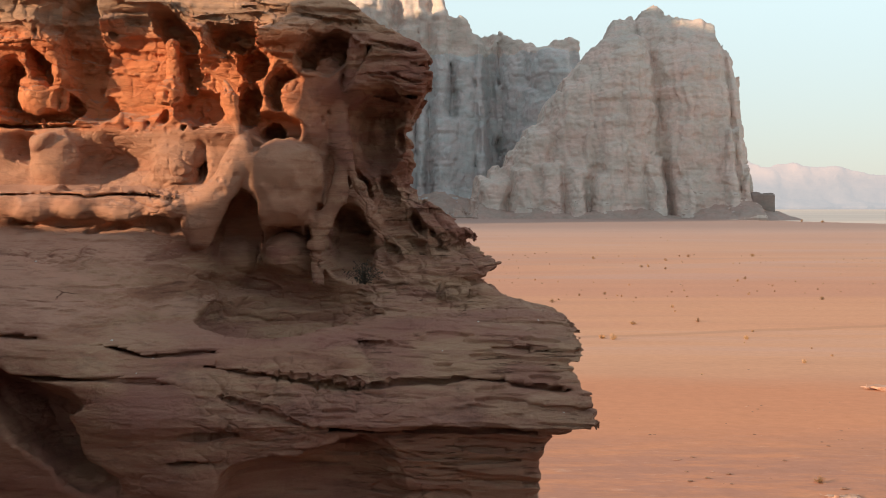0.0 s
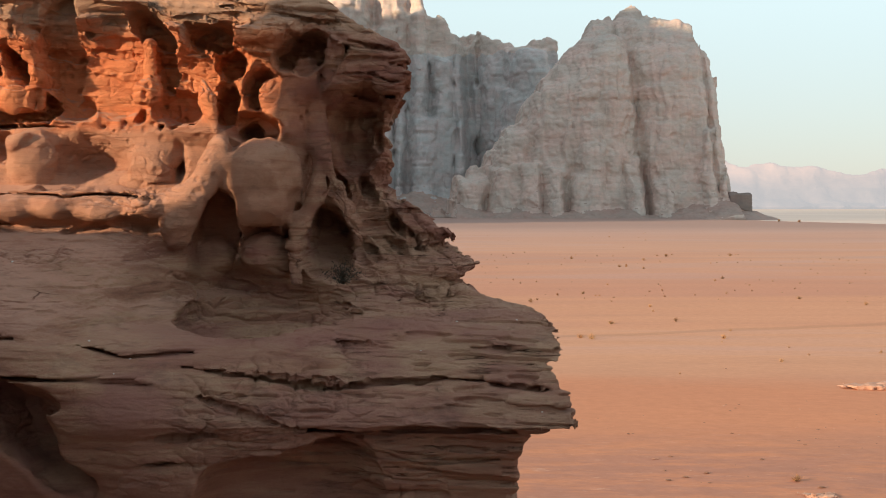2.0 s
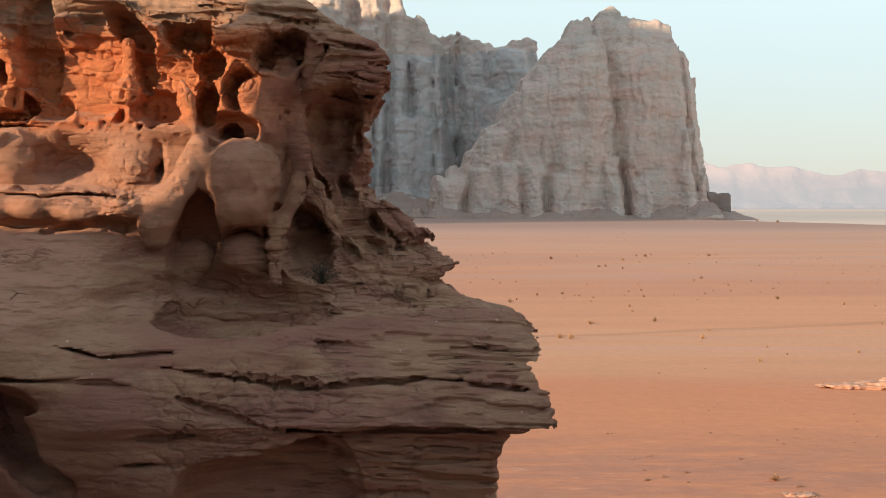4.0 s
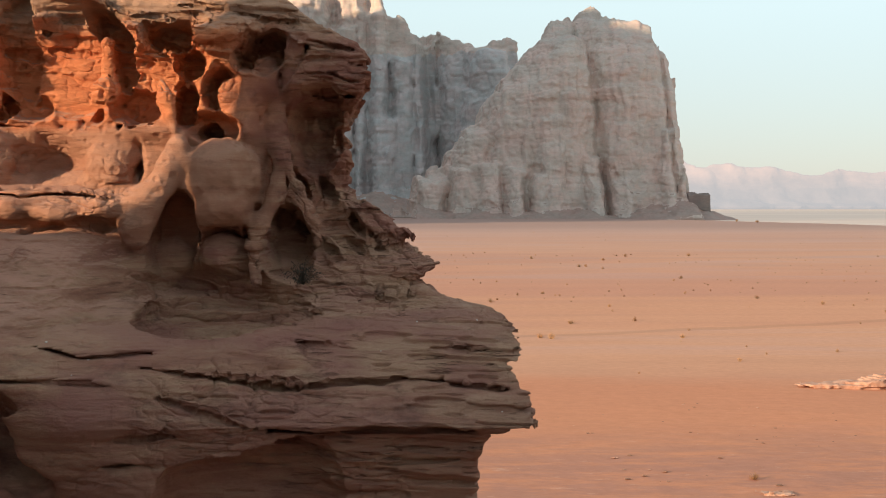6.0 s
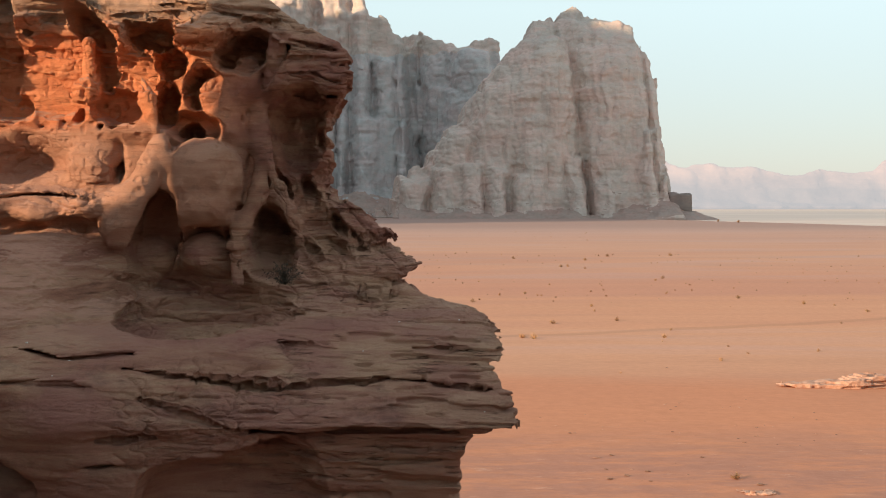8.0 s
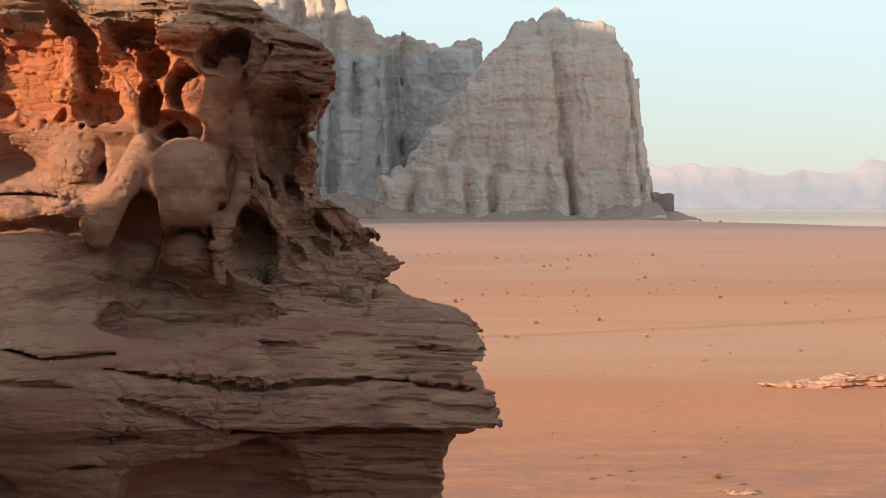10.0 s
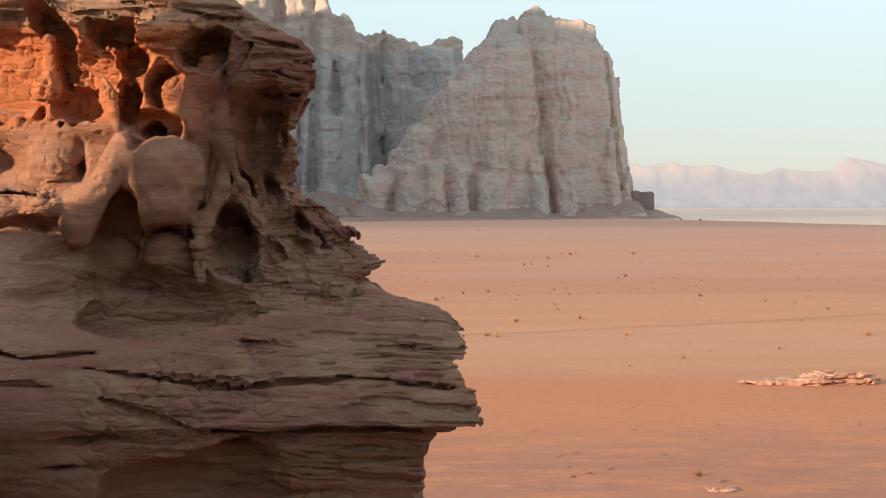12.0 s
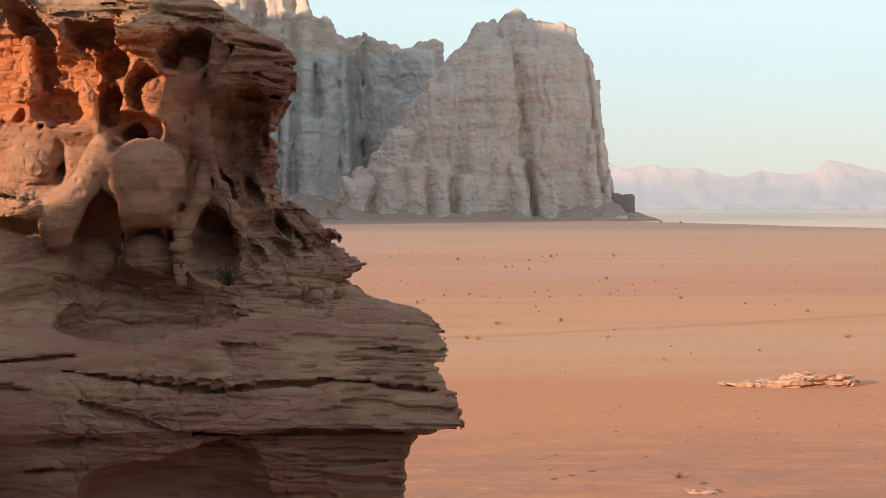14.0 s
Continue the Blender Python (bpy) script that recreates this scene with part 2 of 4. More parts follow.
    flakes = m.math("MULTIPLY", m.fade(m.noise(m.scaled(3.0, 3.0, 34, (0, 2, 6)), 5, 0.62, 0.7), 0.575, 0.635), m.math("MULTIPLY", where, m.math("SUBTRACT", 1.0, m.math("MULTIPLY", west, 0.72))))
    joints = m.math("MAXIMUM", m.cracks(1.1, 1.1, 3.6, 0.018, 0.9), m.fade(m.noise(m.scaled(1.0, 1.0, 1.4, (6, 1, 9)), 4, 0.6), 0.72, 0.65))
    joints = m.math("MAXIMUM", joints, m.math("MULTIPLY", west, m.fade(level, 11.5, 11.8)))
    net = m.math("MINIMUM", m.math("SUBTRACT", 1.0, flakes), joints)
    col = m.mix(net, m.mix(1.0, col, (0.33, 0.29, 0.27), "MULTIPLY"), col)
    n1 = m.bump(m.noise(m.scaled(5, 5, 9), 9, 0.75, 1.0), 0.75, 0.045)
    n1 = m.bump(net, 0.9, 0.03, n1)
    n2 = m.bump(m.noise(m.scaled(34, 34, 52), 5, 0.8), 0.9, 0.018, n1)
    return m.done(col, n2)


def far_sandstone(name, a, b, c):
    m = Mat(name, 0.95, 0.05)
    broad = m.noise(m.scaled(0.03, 0.03, 0.022), 6, 0.7)
    beds = m.noise(m.scaled(0.012, 0.012, 0.16), 7, 0.75, 0.6)
    streak = m.noise(m.scaled(0.14, 0.14, 0.02), 6, 0.7, 0.5)
    spots = m.noise(m.scaled(0.12, 0.12, 0.10), 6, 0.75)
    col = m.ramp(broad, (0.36, a), (0.62, b))
    col = m.mix(m.math("MULTIPLY", m.fade(beds, 0.48, 0.68), 0.30), col, c)
    col = m.mix(m.math("MULTIPLY", m.fade(streak, 0.52, 0.72), 0.35), col, m.mix(1.0, col, (0.62, 0.60, 0.60), "MULTIPLY"))
    col = m.mix(m.math("MULTIPLY", m.fade(spots, 0.56, 0.70), 0.22), col, m.mix(1.0, col, (1.25, 1.2, 1.15), "MULTIPLY"))
    blocks = m.math("MULTIPLY", m.cracks(0.035, 0.035, 0.075, 0.05, 1.1), m.cracks(0.10, 0.10, 0.24, 0.10, 0.8))
    col = m.mix(m.math("MULTIPLY", m.math("SUBTRACT", 1.0, blocks), 0.15), col, m.mix(1.0, col, (0.55, 0.53, 0.53), "MULTIPLY"))
    tint = m.noise(m.scaled(0.045, 0.045, 0.07, (3, 8, 5)), 5, 0.7)
    col = m.mix(m.fade(tint, 0.42, 0.60), m.mix(1.0, col, (0.93, 0.97, 0.95), "MULTIPLY"), m.mix(1.0, col, (1.06, 0.98, 0.95), "MULTIPLY"))
    nb = m.bump(m.noise(m.scaled(0.22, 0.22, 0.45), 7, 0.75), 0.22, 1.0)
    return m.done(col, nb)


def sand():
    m = Mat("sand", 0.95, 0.05)
    y = m.sep(1)
    bands = m.noise(m.scaled(0.006, 0.018, 0.0), 5, 0.55, 1.6)
    # a worn vehicle track that crosses the plain
    wander = m.math("MULTIPLY", m.noise(m.scaled(0.02, 0.0, 0.0), 3), 14)
    off = m.math("ABSOLUTE", m.math("SUBTRACT", m.math("ADD", m.math("SUBTRACT", y, m.math("MULTIPLY", m.sep(0), 0.42)), wander), 127))
    track = m.fade(off, 1.6, 0.8)
    patch = m.noise(m.scaled(0.03, 0.09, 0.0, (4, 9, 0)), 5, 0.65)
    fine = m.noise(m.scaled(1.2, 1.2, 0.0), 5, 0.75)
    col = m.ramp(bands, (0.36, (0.57, 0.292, 0.195)), (0.47, (0.63, 0.320, 0.198)), (0.56, (0.65, 0.342, 0.212)), (0.64, (0.61, 0.350, 0.260)))
    col = m.mix(m.math("MULTIPLY", m.fade(patch, 0.50, 0.72), 0.6), col, (0.56, 0.290, 0.185))
    # drifts with a firm edge: deeper orange sand nearer the rock, and a lighter sheet beyond
    drift = m.math("ADD", y, m.math("MULTIPLY", m.noise(m.scaled(0.022, 0.05, 0.0, (7, 3, 0)), 4, 0.55), 44))
    col = m.mix(m.math("MULTIPLY", m.fade(drift, 120, 108), 0.72), col, (0.60, 0.252, 0.138))
    col = m.mix(m.math("MULTIPLY", m.math("MULTIPLY", m.fade(drift, 196, 202), m.fade(drift, 330, 230)), 0.5), col, (0.55, 0.270, 0.190))
    mauve = m.math("MULTIPLY", m.fade(m.noise(m.scaled(0.006, 0.022, 0.0, (2, 2, 0)), 5, 0.6, 0.8), 0.50, 0.62), m.math("MULTIPLY", m.fade(y, 190, 230), m.fade(y, 600, 420)))
    col = m.mix(m.math("MULTIPLY", mauve, 0.6), col, (0.50, 0.305, 0.240))
    # stony ground at the outcrop's foot
    stony = m.math("MULTIPLY", m.fade(m.math("ADD", y, m.math("MULTIPLY", patch, 22)), 86, 74), m.fade(m.noise(m.scaled(0.16, 0.42, 0.0, (1, 5, 0)), 6, 0.72), 0.38, 0.54))
    col = m.mix(m.math("MULTIPLY", stony, 0.75), col, (0.42, 0.215, 0.160))
    col = m.mix(m.math("MULTIPLY", m.math("MULTIPLY", m.fade(m.noise(m.scaled(0.5, 1.3, 0.0, (6, 6, 0)), 6, 0.75), 0.60, 0.68), m.fade(y, 80, 66)), 0.5), col, (0.68, 0.43, 0.32))
    # distance haze put into the sand's colour, growing with range
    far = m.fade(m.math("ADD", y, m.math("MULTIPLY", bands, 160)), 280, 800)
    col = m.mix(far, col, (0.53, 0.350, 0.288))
    # dusky band of shade before the plain's far edge, painted darker
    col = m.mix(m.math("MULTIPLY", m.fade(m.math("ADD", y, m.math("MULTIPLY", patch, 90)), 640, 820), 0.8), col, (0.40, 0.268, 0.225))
    # pale sediment past the edge, lightened further to read as sunlit
    pale = m.math("MULTIPLY", m.fade(m.math("ADD", m.sep(0), m.math("MULTIPLY", y, 0.165)), 436, 442), m.fade(y, 450, 650))
    col = m.mix(pale, col, (0.76, 0.57, 0.44))
    col = m.mix(m.math("MULTIPLY", track, 0.35), col, (0.40, 0.21, 0.13))
    col = m.mix(m.fade(fine, 0.35, 0.8), col, m.mix(1.0, col, (0.85, 0.82, 0.80), "MULTIPLY"))
    nb = m.bump(fine, 0.3, 0.05)
    nb = m.bump(m.noise(m.scaled(0.12, 0.3, 0.0), 4, 0.6), 0.3, 0.35, nb)
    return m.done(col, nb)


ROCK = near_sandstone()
# butte stone lightened and greyed, so haze sits in its base colour
BUTTE = far_sandstone("hazed_butte_stone", (0.575, 0.468, 0.420), (0.635, 0.522, 0.468), (0.52, 0.427, 0.384))
SCREE = far_sandstone("fallen_rubble", (0.38, 0.280, 0.245), (0.43, 0.320, 0.280), (0.35, 0.255, 0.225))
# dark tone that paints the shaded side of the leaning rock's cap
DARK_ROCK = far_sandstone("shade_toned_rock", (0.24, 0.195, 0.18), (0.31, 0.25, 0.22), (0.19, 0.155, 0.145))
# ridge stone copied warmer, the crest's sunlight put into the colour
CREST = far_sandstone("sunlit_crest_stone", (0.53, 0.440, 0.395), (0.59, 0.490, 0.440), (0.48, 0.398, 0.358))
# paler pink tone that paints the light on the leaning rock's foot
PALE_FOOT = far_sandstone("lit_pink_stone", (0.56, 0.40, 0.34), (0.62, 0.45, 0.385), (0.48, 0.34, 0.30))
# ridge stone greyed further towards blue to carry the thicker haze
RIDGE = far_sandstone("hazed_ridge_stone", (0.475, 0.448, 0.448), (0.515, 0.488, 0.483), (0.45, 0.422, 0.424))


def hazed_hill_rock():
    """Hill rock with the haze of the distant air put in as emission."""
    m = Mat("hazed_hill_rock", 0.95, 0.05)
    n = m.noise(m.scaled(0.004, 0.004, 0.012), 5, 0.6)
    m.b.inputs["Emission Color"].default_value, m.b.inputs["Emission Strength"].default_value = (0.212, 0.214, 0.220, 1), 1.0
    # sunlit pink of the tops put into the base colour, darker below
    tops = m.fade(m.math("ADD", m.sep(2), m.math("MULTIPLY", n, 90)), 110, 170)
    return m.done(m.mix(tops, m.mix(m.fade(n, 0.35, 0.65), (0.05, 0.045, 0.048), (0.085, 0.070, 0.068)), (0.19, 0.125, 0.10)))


def hazed_far_flat():
    """The distant pale flat, its bright haze put in as emission."""
    m = Mat("hazed_far_flat", 0.95, 0.05)
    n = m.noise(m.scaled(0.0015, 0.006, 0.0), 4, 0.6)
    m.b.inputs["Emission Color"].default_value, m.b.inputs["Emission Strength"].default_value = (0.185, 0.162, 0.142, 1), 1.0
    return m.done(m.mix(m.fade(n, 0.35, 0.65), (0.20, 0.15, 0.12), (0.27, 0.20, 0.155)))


HILL = hazed_hill_rock()
SAND = sand()
FLAT = hazed_far_flat()

# ---------------------------------------------------------------- ground
def ground_height(x, y):
    r = np.hypot(x, y)
    h = 0.9 * fbm(x / 60, y / 45, 0 * x, 3) + 0.25 * fbm(x / 9, y / 7, 0 * x + 3, 2)
    edge = x + 0.165 * y - 439      # beyond it lies the lower, pale flat
    h = h * step01(0, 40, r) - 1.2 * step01(0, 25, edge) * step01(450, 650, y)
    return h * (1 - step01(1500, 3000, r))


def build_ground():
    r = np.concatenate([[0.5], np.geomspace(6, 4950, 300)])
    front = np.radians(np.concatenate([np.linspace(-30, 40, 340), np.linspace(42, 328, 100)]))
    A, R = np.meshgrid(front, r, indexing="ij")
    x, y = np.sin(A) * R, np.cos(A) * R
    v = np.stack([x, y, ground_height(x, y)], -1).reshape(-1, 3)
    q = grid_quads(len(front), len(r), wrap=True)
    c = v[q].mean(1)
    away = (c[:, 0] + 0.165 * c[:, 1] > 445) & (c[:, 1] > 600)
    used, far = np.unique(q[away], return_inverse=True)
    # this sheet glows with the haze painted into its material
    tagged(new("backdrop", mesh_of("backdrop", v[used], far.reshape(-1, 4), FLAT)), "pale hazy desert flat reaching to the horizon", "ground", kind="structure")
    q = q[~away]
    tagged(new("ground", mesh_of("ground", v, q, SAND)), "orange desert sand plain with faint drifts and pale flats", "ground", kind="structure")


build_ground()


# ---------------------------------------------------------------- mountains
def crest_line(xs, zs, rough, seed):
    return lambda x: np.interp(x, xs, zs) + rough * (vnoise(x / 6.0 + seed, 0 * x, 0 * x) - 0.5) + rough * (np.floor(4 * vnoise(x / 3.1, 0 * x + seed, 0 * x)) / 4 - 0.4)


def cliff_field(crest, front, lean, seed, scale=1.0, depth=200.0, grooves=(), dome=0.0, scree=16.0, buttresses=(), apron=0.0):
    """Negative inside a cliff whose crest height and front are given by x; buttresses are (x, half width, top, depth, tilt)."""
    def field(x, y, z):
        x, y, z = (np.asarray(a, np.float32) for a in (x, y, z))
        f0 = front(x)
        u, v, w = x / scale, y / scale, z / scale
        big = fbm(u / 70 + seed, v / 70, w / 160, 3)
        bend = 0.5 * vnoise(u / 40, v / 40 + seed, w / 25)
        panel = 4.99 * vnoise(u / 26 + bend + seed, v / 60, w / 150)
        panel = (np.floor(panel) + step01(0.80, 1.0, panel - np.floor(panel))) / 5
        slab = 3.99 * vnoise(u / 10 + bend + 5, v / 30 + seed, w / 38)
        slab = (np.floor(slab) + step01(0.75, 1.0, slab - np.floor(slab))) / 4 - 0.5
        joint = ridged(vnoise(u / 20 + 0.6 * bend, v / 60 + seed, w / 120)) ** 14
        bands = [vnoise(u / p + seed, v / p, w / q + 0.4 * bend) for p, q in ((90, 13), (34, 4.5))]
        beds = 0.7 * step01(0.40, 0.60, bands[0]) + 0.5 * step01(0.40, 0.60, bands[1])
        c = crest(x)
        hi = step01(0.35, 0.8, z / np.maximum(c, 1))
        face = f0 + lean * z - scale * (34 * big + 14 * (panel - 0.5) + 3.2 * slab - 2.2 * joint * (1 - 0.5 * hi) + (0.9 + 1.6 * hi) * beds)
        face = face + dome * np.maximum(0, z - 0.62 * c) ** 2 / 60
        out = np.zeros_like(face)
        sx, sz = x + scale * (5 * bend + 6 * (vnoise(u / 9, v / 40, w / 14 + seed) - 0.5)), z + scale * 7 * (vnoise(u / 9 + 3, v / 40, w / 30) - 0.5)
        for bx, half, high, deep, tilt in buttresses:
            q = np.clip(np.abs(sx - bx - tilt * z) / half, 0, 1)
            out = np.maximum(out, deep * np.sqrt(1 - q ** 3) * step01(high + 3, high - 5, sz) * (1 - 0.25 * z / max(high, 60)))
        face = face - out
        for gx, gw, gd, tilt in grooves:
            face = face + gd * np.exp(-((x - gx - tilt * z) / gw) ** 2)
        top = c - 0.0025 * np.maximum(0, y - f0 - 70) ** 2 + scale * 5 * fbm(u / 9, v / 9, w / 9 + seed, 3)
        s = np.maximum(np.maximum(face - y, z - top), y - f0 - depth)
        if scree:
            pile = scree * step01(4, 45, c) * (0.7 + 1.6 * big + 0.6 * (vnoise(x / 30, 0 * y, 0 * z + seed) - 0.5))
            s = np.minimum(s, np.maximum((z - pile + 4 * step01(30, 6, c) + 0.42 * np.maximum(0, f0 - apron - y)) * 0.8, y - f0 - depth))
        return s
    return field


def mountain(name, label, field, lo, hi, cell, material, detail, parts=(), names=()):
    v, q = surface(field, lo, hi, cell, 14 * cell)
    v, q = finer(v, q)
    n = normals_of(v, q)
    x, y, z = (a / detail for a in v.T)
    v = v + n * (0.75 * detail * (1.0 * fbm(x / 5, y / 5, z / 7, 3) + 0.5 * (vnoise(x / 16, y / 16, z / 1.8) - 0.5) - 0.9 * ridged(vnoise(x / 7, y / 9, z / 30)) ** 10 + 1.3 * (step01(0.44, 0.56, vnoise(x / 10, y / 10, z / 9 + 4)) - 0.5) + 0.65 * (step01(0.42, 0.58, vnoise(x / 3.4, y / 3.4, z / 2.6 + 9)) - 0.5) - 0.9 * ridged(vnoise(x / 30, y / 30, z / 7 + 2)) ** 16))[:, None]
    if not parts:
        return tagged(new(name, mesh_of(name, v, q, material)), label, "mountain")
    root = tagged(new(name), label, "mountain")
    c = v[q].mean(1)
    w = c[:, 2] + 10 * (vnoise(c[:, 0] / 12, c[:, 1] / 12, c[:, 2] / 40) - 0.5)
    which = np.digitize(w, parts)
    up = normals_of(v, q)[q].mean(1)[:, 2]
    which = np.where((which == 0) & (up < 0.52) & (c[:, 2] > 1), 1, np.where((which == 1) & (up > 0.62) & (c[:, 2] < 2.2 * parts[0]), 0, which))
    split(v, q, which, names, (SCREE, material, CREST), root)
    return root


BUTTE_Y, RIDGE_Y = 1250.0, 1650.0
butte_top = crest_line(*([28.233, 32.391, 45.967, 52.23, 59.537, 71.337, 75.628, 88.565, 97.722, 110.2, 126.6, 138.4, 155.7, 164.3, 173.4, 185.9, 195.0, 203.1, 210.7, 214.0, 230.2, 254.6, 254.9, 267.2, 270.2, 272.5, 274.8, 279.2, 285.6, 289.0, 294.8], [5.729, 36.02, 42.803, 46.454, 49.583, 65.475, 78.141, 85.24, 101.7, 118.4, 139.6, 154.7, 168.1, 187.0, 189.7, 188.1, 195.0, 204.2, 197.7, 188.1, 185.9, 177.3, 163.3, 147.4, 129.2, 97.909, 76.99, 50.81, 29.841, 2.548, -6.908]), 4.0, 3.0)
low_steps = lambda x: 12 + 1.022 * (butte_top(x) - 12) - 12 * step01(138, 118, x) * terrace(x / 17.0 + 0.3) + 5 * step01(138, 118, x)
mountain("butte", "massive weathered sandstone butte with a sunlit summit knob",
         cliff_field(low_steps, lambda x: BUTTE_Y - 0.10 * (x - 150) + 0.4 * np.maximum(0, 128 - x) + 14, 0.10, 2.0, 1.0, 190, ((209.6, 3, 7, -0.10), (267.0, 2.0, 8, -0.05)), dome=0.35,
                     buttresses=((180, 42, 170, 24, -0.10), (240, 42, 190, 28, -0.06), (118, 24, 126, 24, 0.08), (86, 19, 86, 30, 0.0), (50, 15, 40, 32, 0.0), (76, 14, 50, 40, 0.0), (101, 14, 55, 40, 0.0),
                                 (124, 12, 50, 36, 0.0), (147, 9, 44, 36, 0.0), (196, 13, 62, 34, 0.0), (222, 14, 38, 38, 0.0), (274, 5, 50, 34, 0.0), (160, 16, 96, 33, 0.0), (262, 10, 84, 38, 0.0)), apron=24.0),
         (3.104, 1185.0, -4.0), (329.0, 1500.0, 206.0), 1.9, BUTTE, 1.0, (12.0, 160.0), ("scree", "cliff_face", "summit"))
ridge_top = crest_line(*([-410.6, -270.3, -157.8, -101.5, -66.266, -20.443, 0.705, 7.758, 14.812, 19.746, 31.032, 33.866, 53.619, 73.375, 85.382, 113.6, 124.2, 141.8, 160.9, 164.5, 195.0, 237.5], [408.3, 345.5, 296.5, 282.5, 267.1, 268.5, 262.9, 241.8, 240.4, 247.4, 243.2, 222.1, 225.0, 223.6, 215.8, 203.9, 203.9, 212.3, 210.9, 180.7, 156.0, 127.9]), 5.0, 8.0)
mountain("ridge", "long shaded sandstone cliff with jagged towers on its crest",
         cliff_field(ridge_top, lambda x: RIDGE_Y - 50 * step01(60, 170, x), 0.08, 11.0, 1.5, 230, ((68.882, 12, 45, -0.06), (-16.368, 8, 20, 0.0), (-57.288, 6, 16, 0.0)), scree=24.0,
                     buttresses=((-10, 20, 250, 26, 0.0), (30, 14, 190, 22, 0.0), (56, 14, 214, 30, 0.0), (137, 26, 200, 40, -0.05), (-48, 18, 230, 22, 0.0), (-90, 24, 270, 26, 0.0), (108, 12, 150, 34, 0.0), (12, 10, 120, 30, 0.0)), apron=24.0),
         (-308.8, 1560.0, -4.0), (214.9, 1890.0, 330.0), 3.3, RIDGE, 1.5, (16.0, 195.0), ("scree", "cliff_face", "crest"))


def build_far_hills():
    crest = crest_line([819, 933, 962, 977, 995, 1025, 1040, 1062, 1121, 1132, 1197, 1266, 1304, 1356, 1409, 1450, 1473, 1511, 1554, 1640, 1670, 1683, 1720, 1758, 1815, 1850, 1946, 2139], [199, 192, 183, 165, 149, 133, 144, 155, 158, 142, 144, 142, 129, 113, 113, 131, 142, 131, 122, 129, 153, 173, 180, 169, 162, 145, 126, 137], 2.0, 21.0)
    field = cliff_field(crest, lambda x: 4200 + 0 * x, 0.9, 21.0, 2.2, 600, scree=30.0)
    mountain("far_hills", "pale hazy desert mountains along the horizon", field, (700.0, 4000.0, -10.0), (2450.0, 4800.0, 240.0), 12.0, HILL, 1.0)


# unseen cliff added left of the view, its crest set to cast shade
def build_shade_cliff():
    crest = crest_line([600.0, 640.0, 700.0, 770.0, 830.0, 900.0, 1020.0, 1200.0, 1340.0, 1440.0, 1500.0, 1700.0], [0.0, 100.0, 235.0, 315.0, 347.0, 356.0, 362.0, 370.0, 365.0, 330.0, 292.0, 285.0], 10.0, 5.0)
    field = cliff_field(crest, lambda x: 330 + 0 * x, 0.10, 31.0, 3.0, 150, scree=0.0)
    ob = mountain("cliff", "long unseen sandstone cliff added to shade the butte and ridge", field, (590.0, 250.0, -5.0), (1700.0, 500.0, 400.0), 10.0, RIDGE, 3.0)
    ob.matrix_world = Matrix(((0, -1, 0, 0), (1, 0, 0, 0), (0, 0, 1, 0), (0, 0, 0, 1)))


build_far_hills()
build_shade_cliff()

# ---------------------------------------------------------------- the near outcrop
FACE_LEFT = ([8.816, 9.301, 10.006, 10.443, 10.724, 10.897, 11.168, 11.686, 11.773, 11.875, 12.144, 12.22, 12.393, 12.866, 12.959, 13.465, 13.917, 14.152, 14.705], [12.8, 12.5, 12.1, 11.85, 12, 12.3, 12.85, 14.05, 14.45, 14.4, 14.45, 14.75, 14.85, 14.75, 14.6, 14.55, 14.35, 14.35, 14.8])
FACE_MID = ([8.916, 9.376, 9.922, 10.054, 10.138, 10.417, 10.589, 10.726, 10.861, 11.052, 11.66, 12.628, 12.768, 13.272, 13.581, 13.838, 14.175, 14.601], [12.4, 12.15, 12, 11.9, 11.9, 12.05, 12.3, 13, 14, 14.65, 14.65, 14.6, 14.4, 14.4, 14.25, 14.2, 14.5, 14.9])
FACE_RIGHT = ([8.829, 9.29, 9.913, 10.037, 10.346, 10.474, 10.736, 10.894, 11.015, 11.298, 11.779, 12.086, 12.966, 13.098, 13.568, 14.024, 14.404], [12.75, 12.55, 12.2, 12, 12.2, 12.4, 12.9, 13.6, 14.3, 14.6, 14.8, 14.85, 14.7, 14.45, 14.4, 14.7, 15.2])
FLANK = ([8.767, 9.258, 9.686, 9.80, 9.90, 9.975, 10.02, 10.044, 10.295, 10.5, 10.619, 10.854, 10.935, 11.015, 11.194, 11.37, 11.507, 11.657, 11.851, 12.05, 12.119, 12.769, 12.972, 13.221, 13.609, 13.728, 13.847, 13.998, 14.193, 14.371, 14.584], [0.847, 0.853, 0.868, 0.905, 0.975, 1.075, 1.21, 1.345, 1.299, 1.176, 1.268, 1.2, 1.055, 0.6, 0.349, 0.606, 0.402, 0.282, 0.037, -0.244, -0.375, -0.409, -0.379, -0.216, -0.174, -0.263, -0.502, -0.807, -1.115, -1.366, -1.609])

PITS, LUMPS, PROPS, SLOTS, BAYS = [], [], [], [], []


def pit(x, y, z, rx, ry, rz, k=0.04, turn=0.0):
    PITS.append((x, y, z, rx, ry, rz, k, turn))


def lump(x, y, z, rx, ry, rz, k=0.10, turn=0.0):
    LUMPS.append((x, y, z, rx, ry, rz, k, turn))


def prop(ax, ay, az, bx, by, bz, ra, rb, k=0.06):
    """A tapered rib of rock between two points."""
    PROPS.append(((ax, ay, az), (bx, by, bz), ra, rb, k))


def bay(x, y, z, rx, rz, deep, soft=0.45, turn=0.0):
    """A recess with a rounded rim and a flatter back, cut into the face."""
    BAYS.append((x, z, rx, rz, deep, soft, turn))


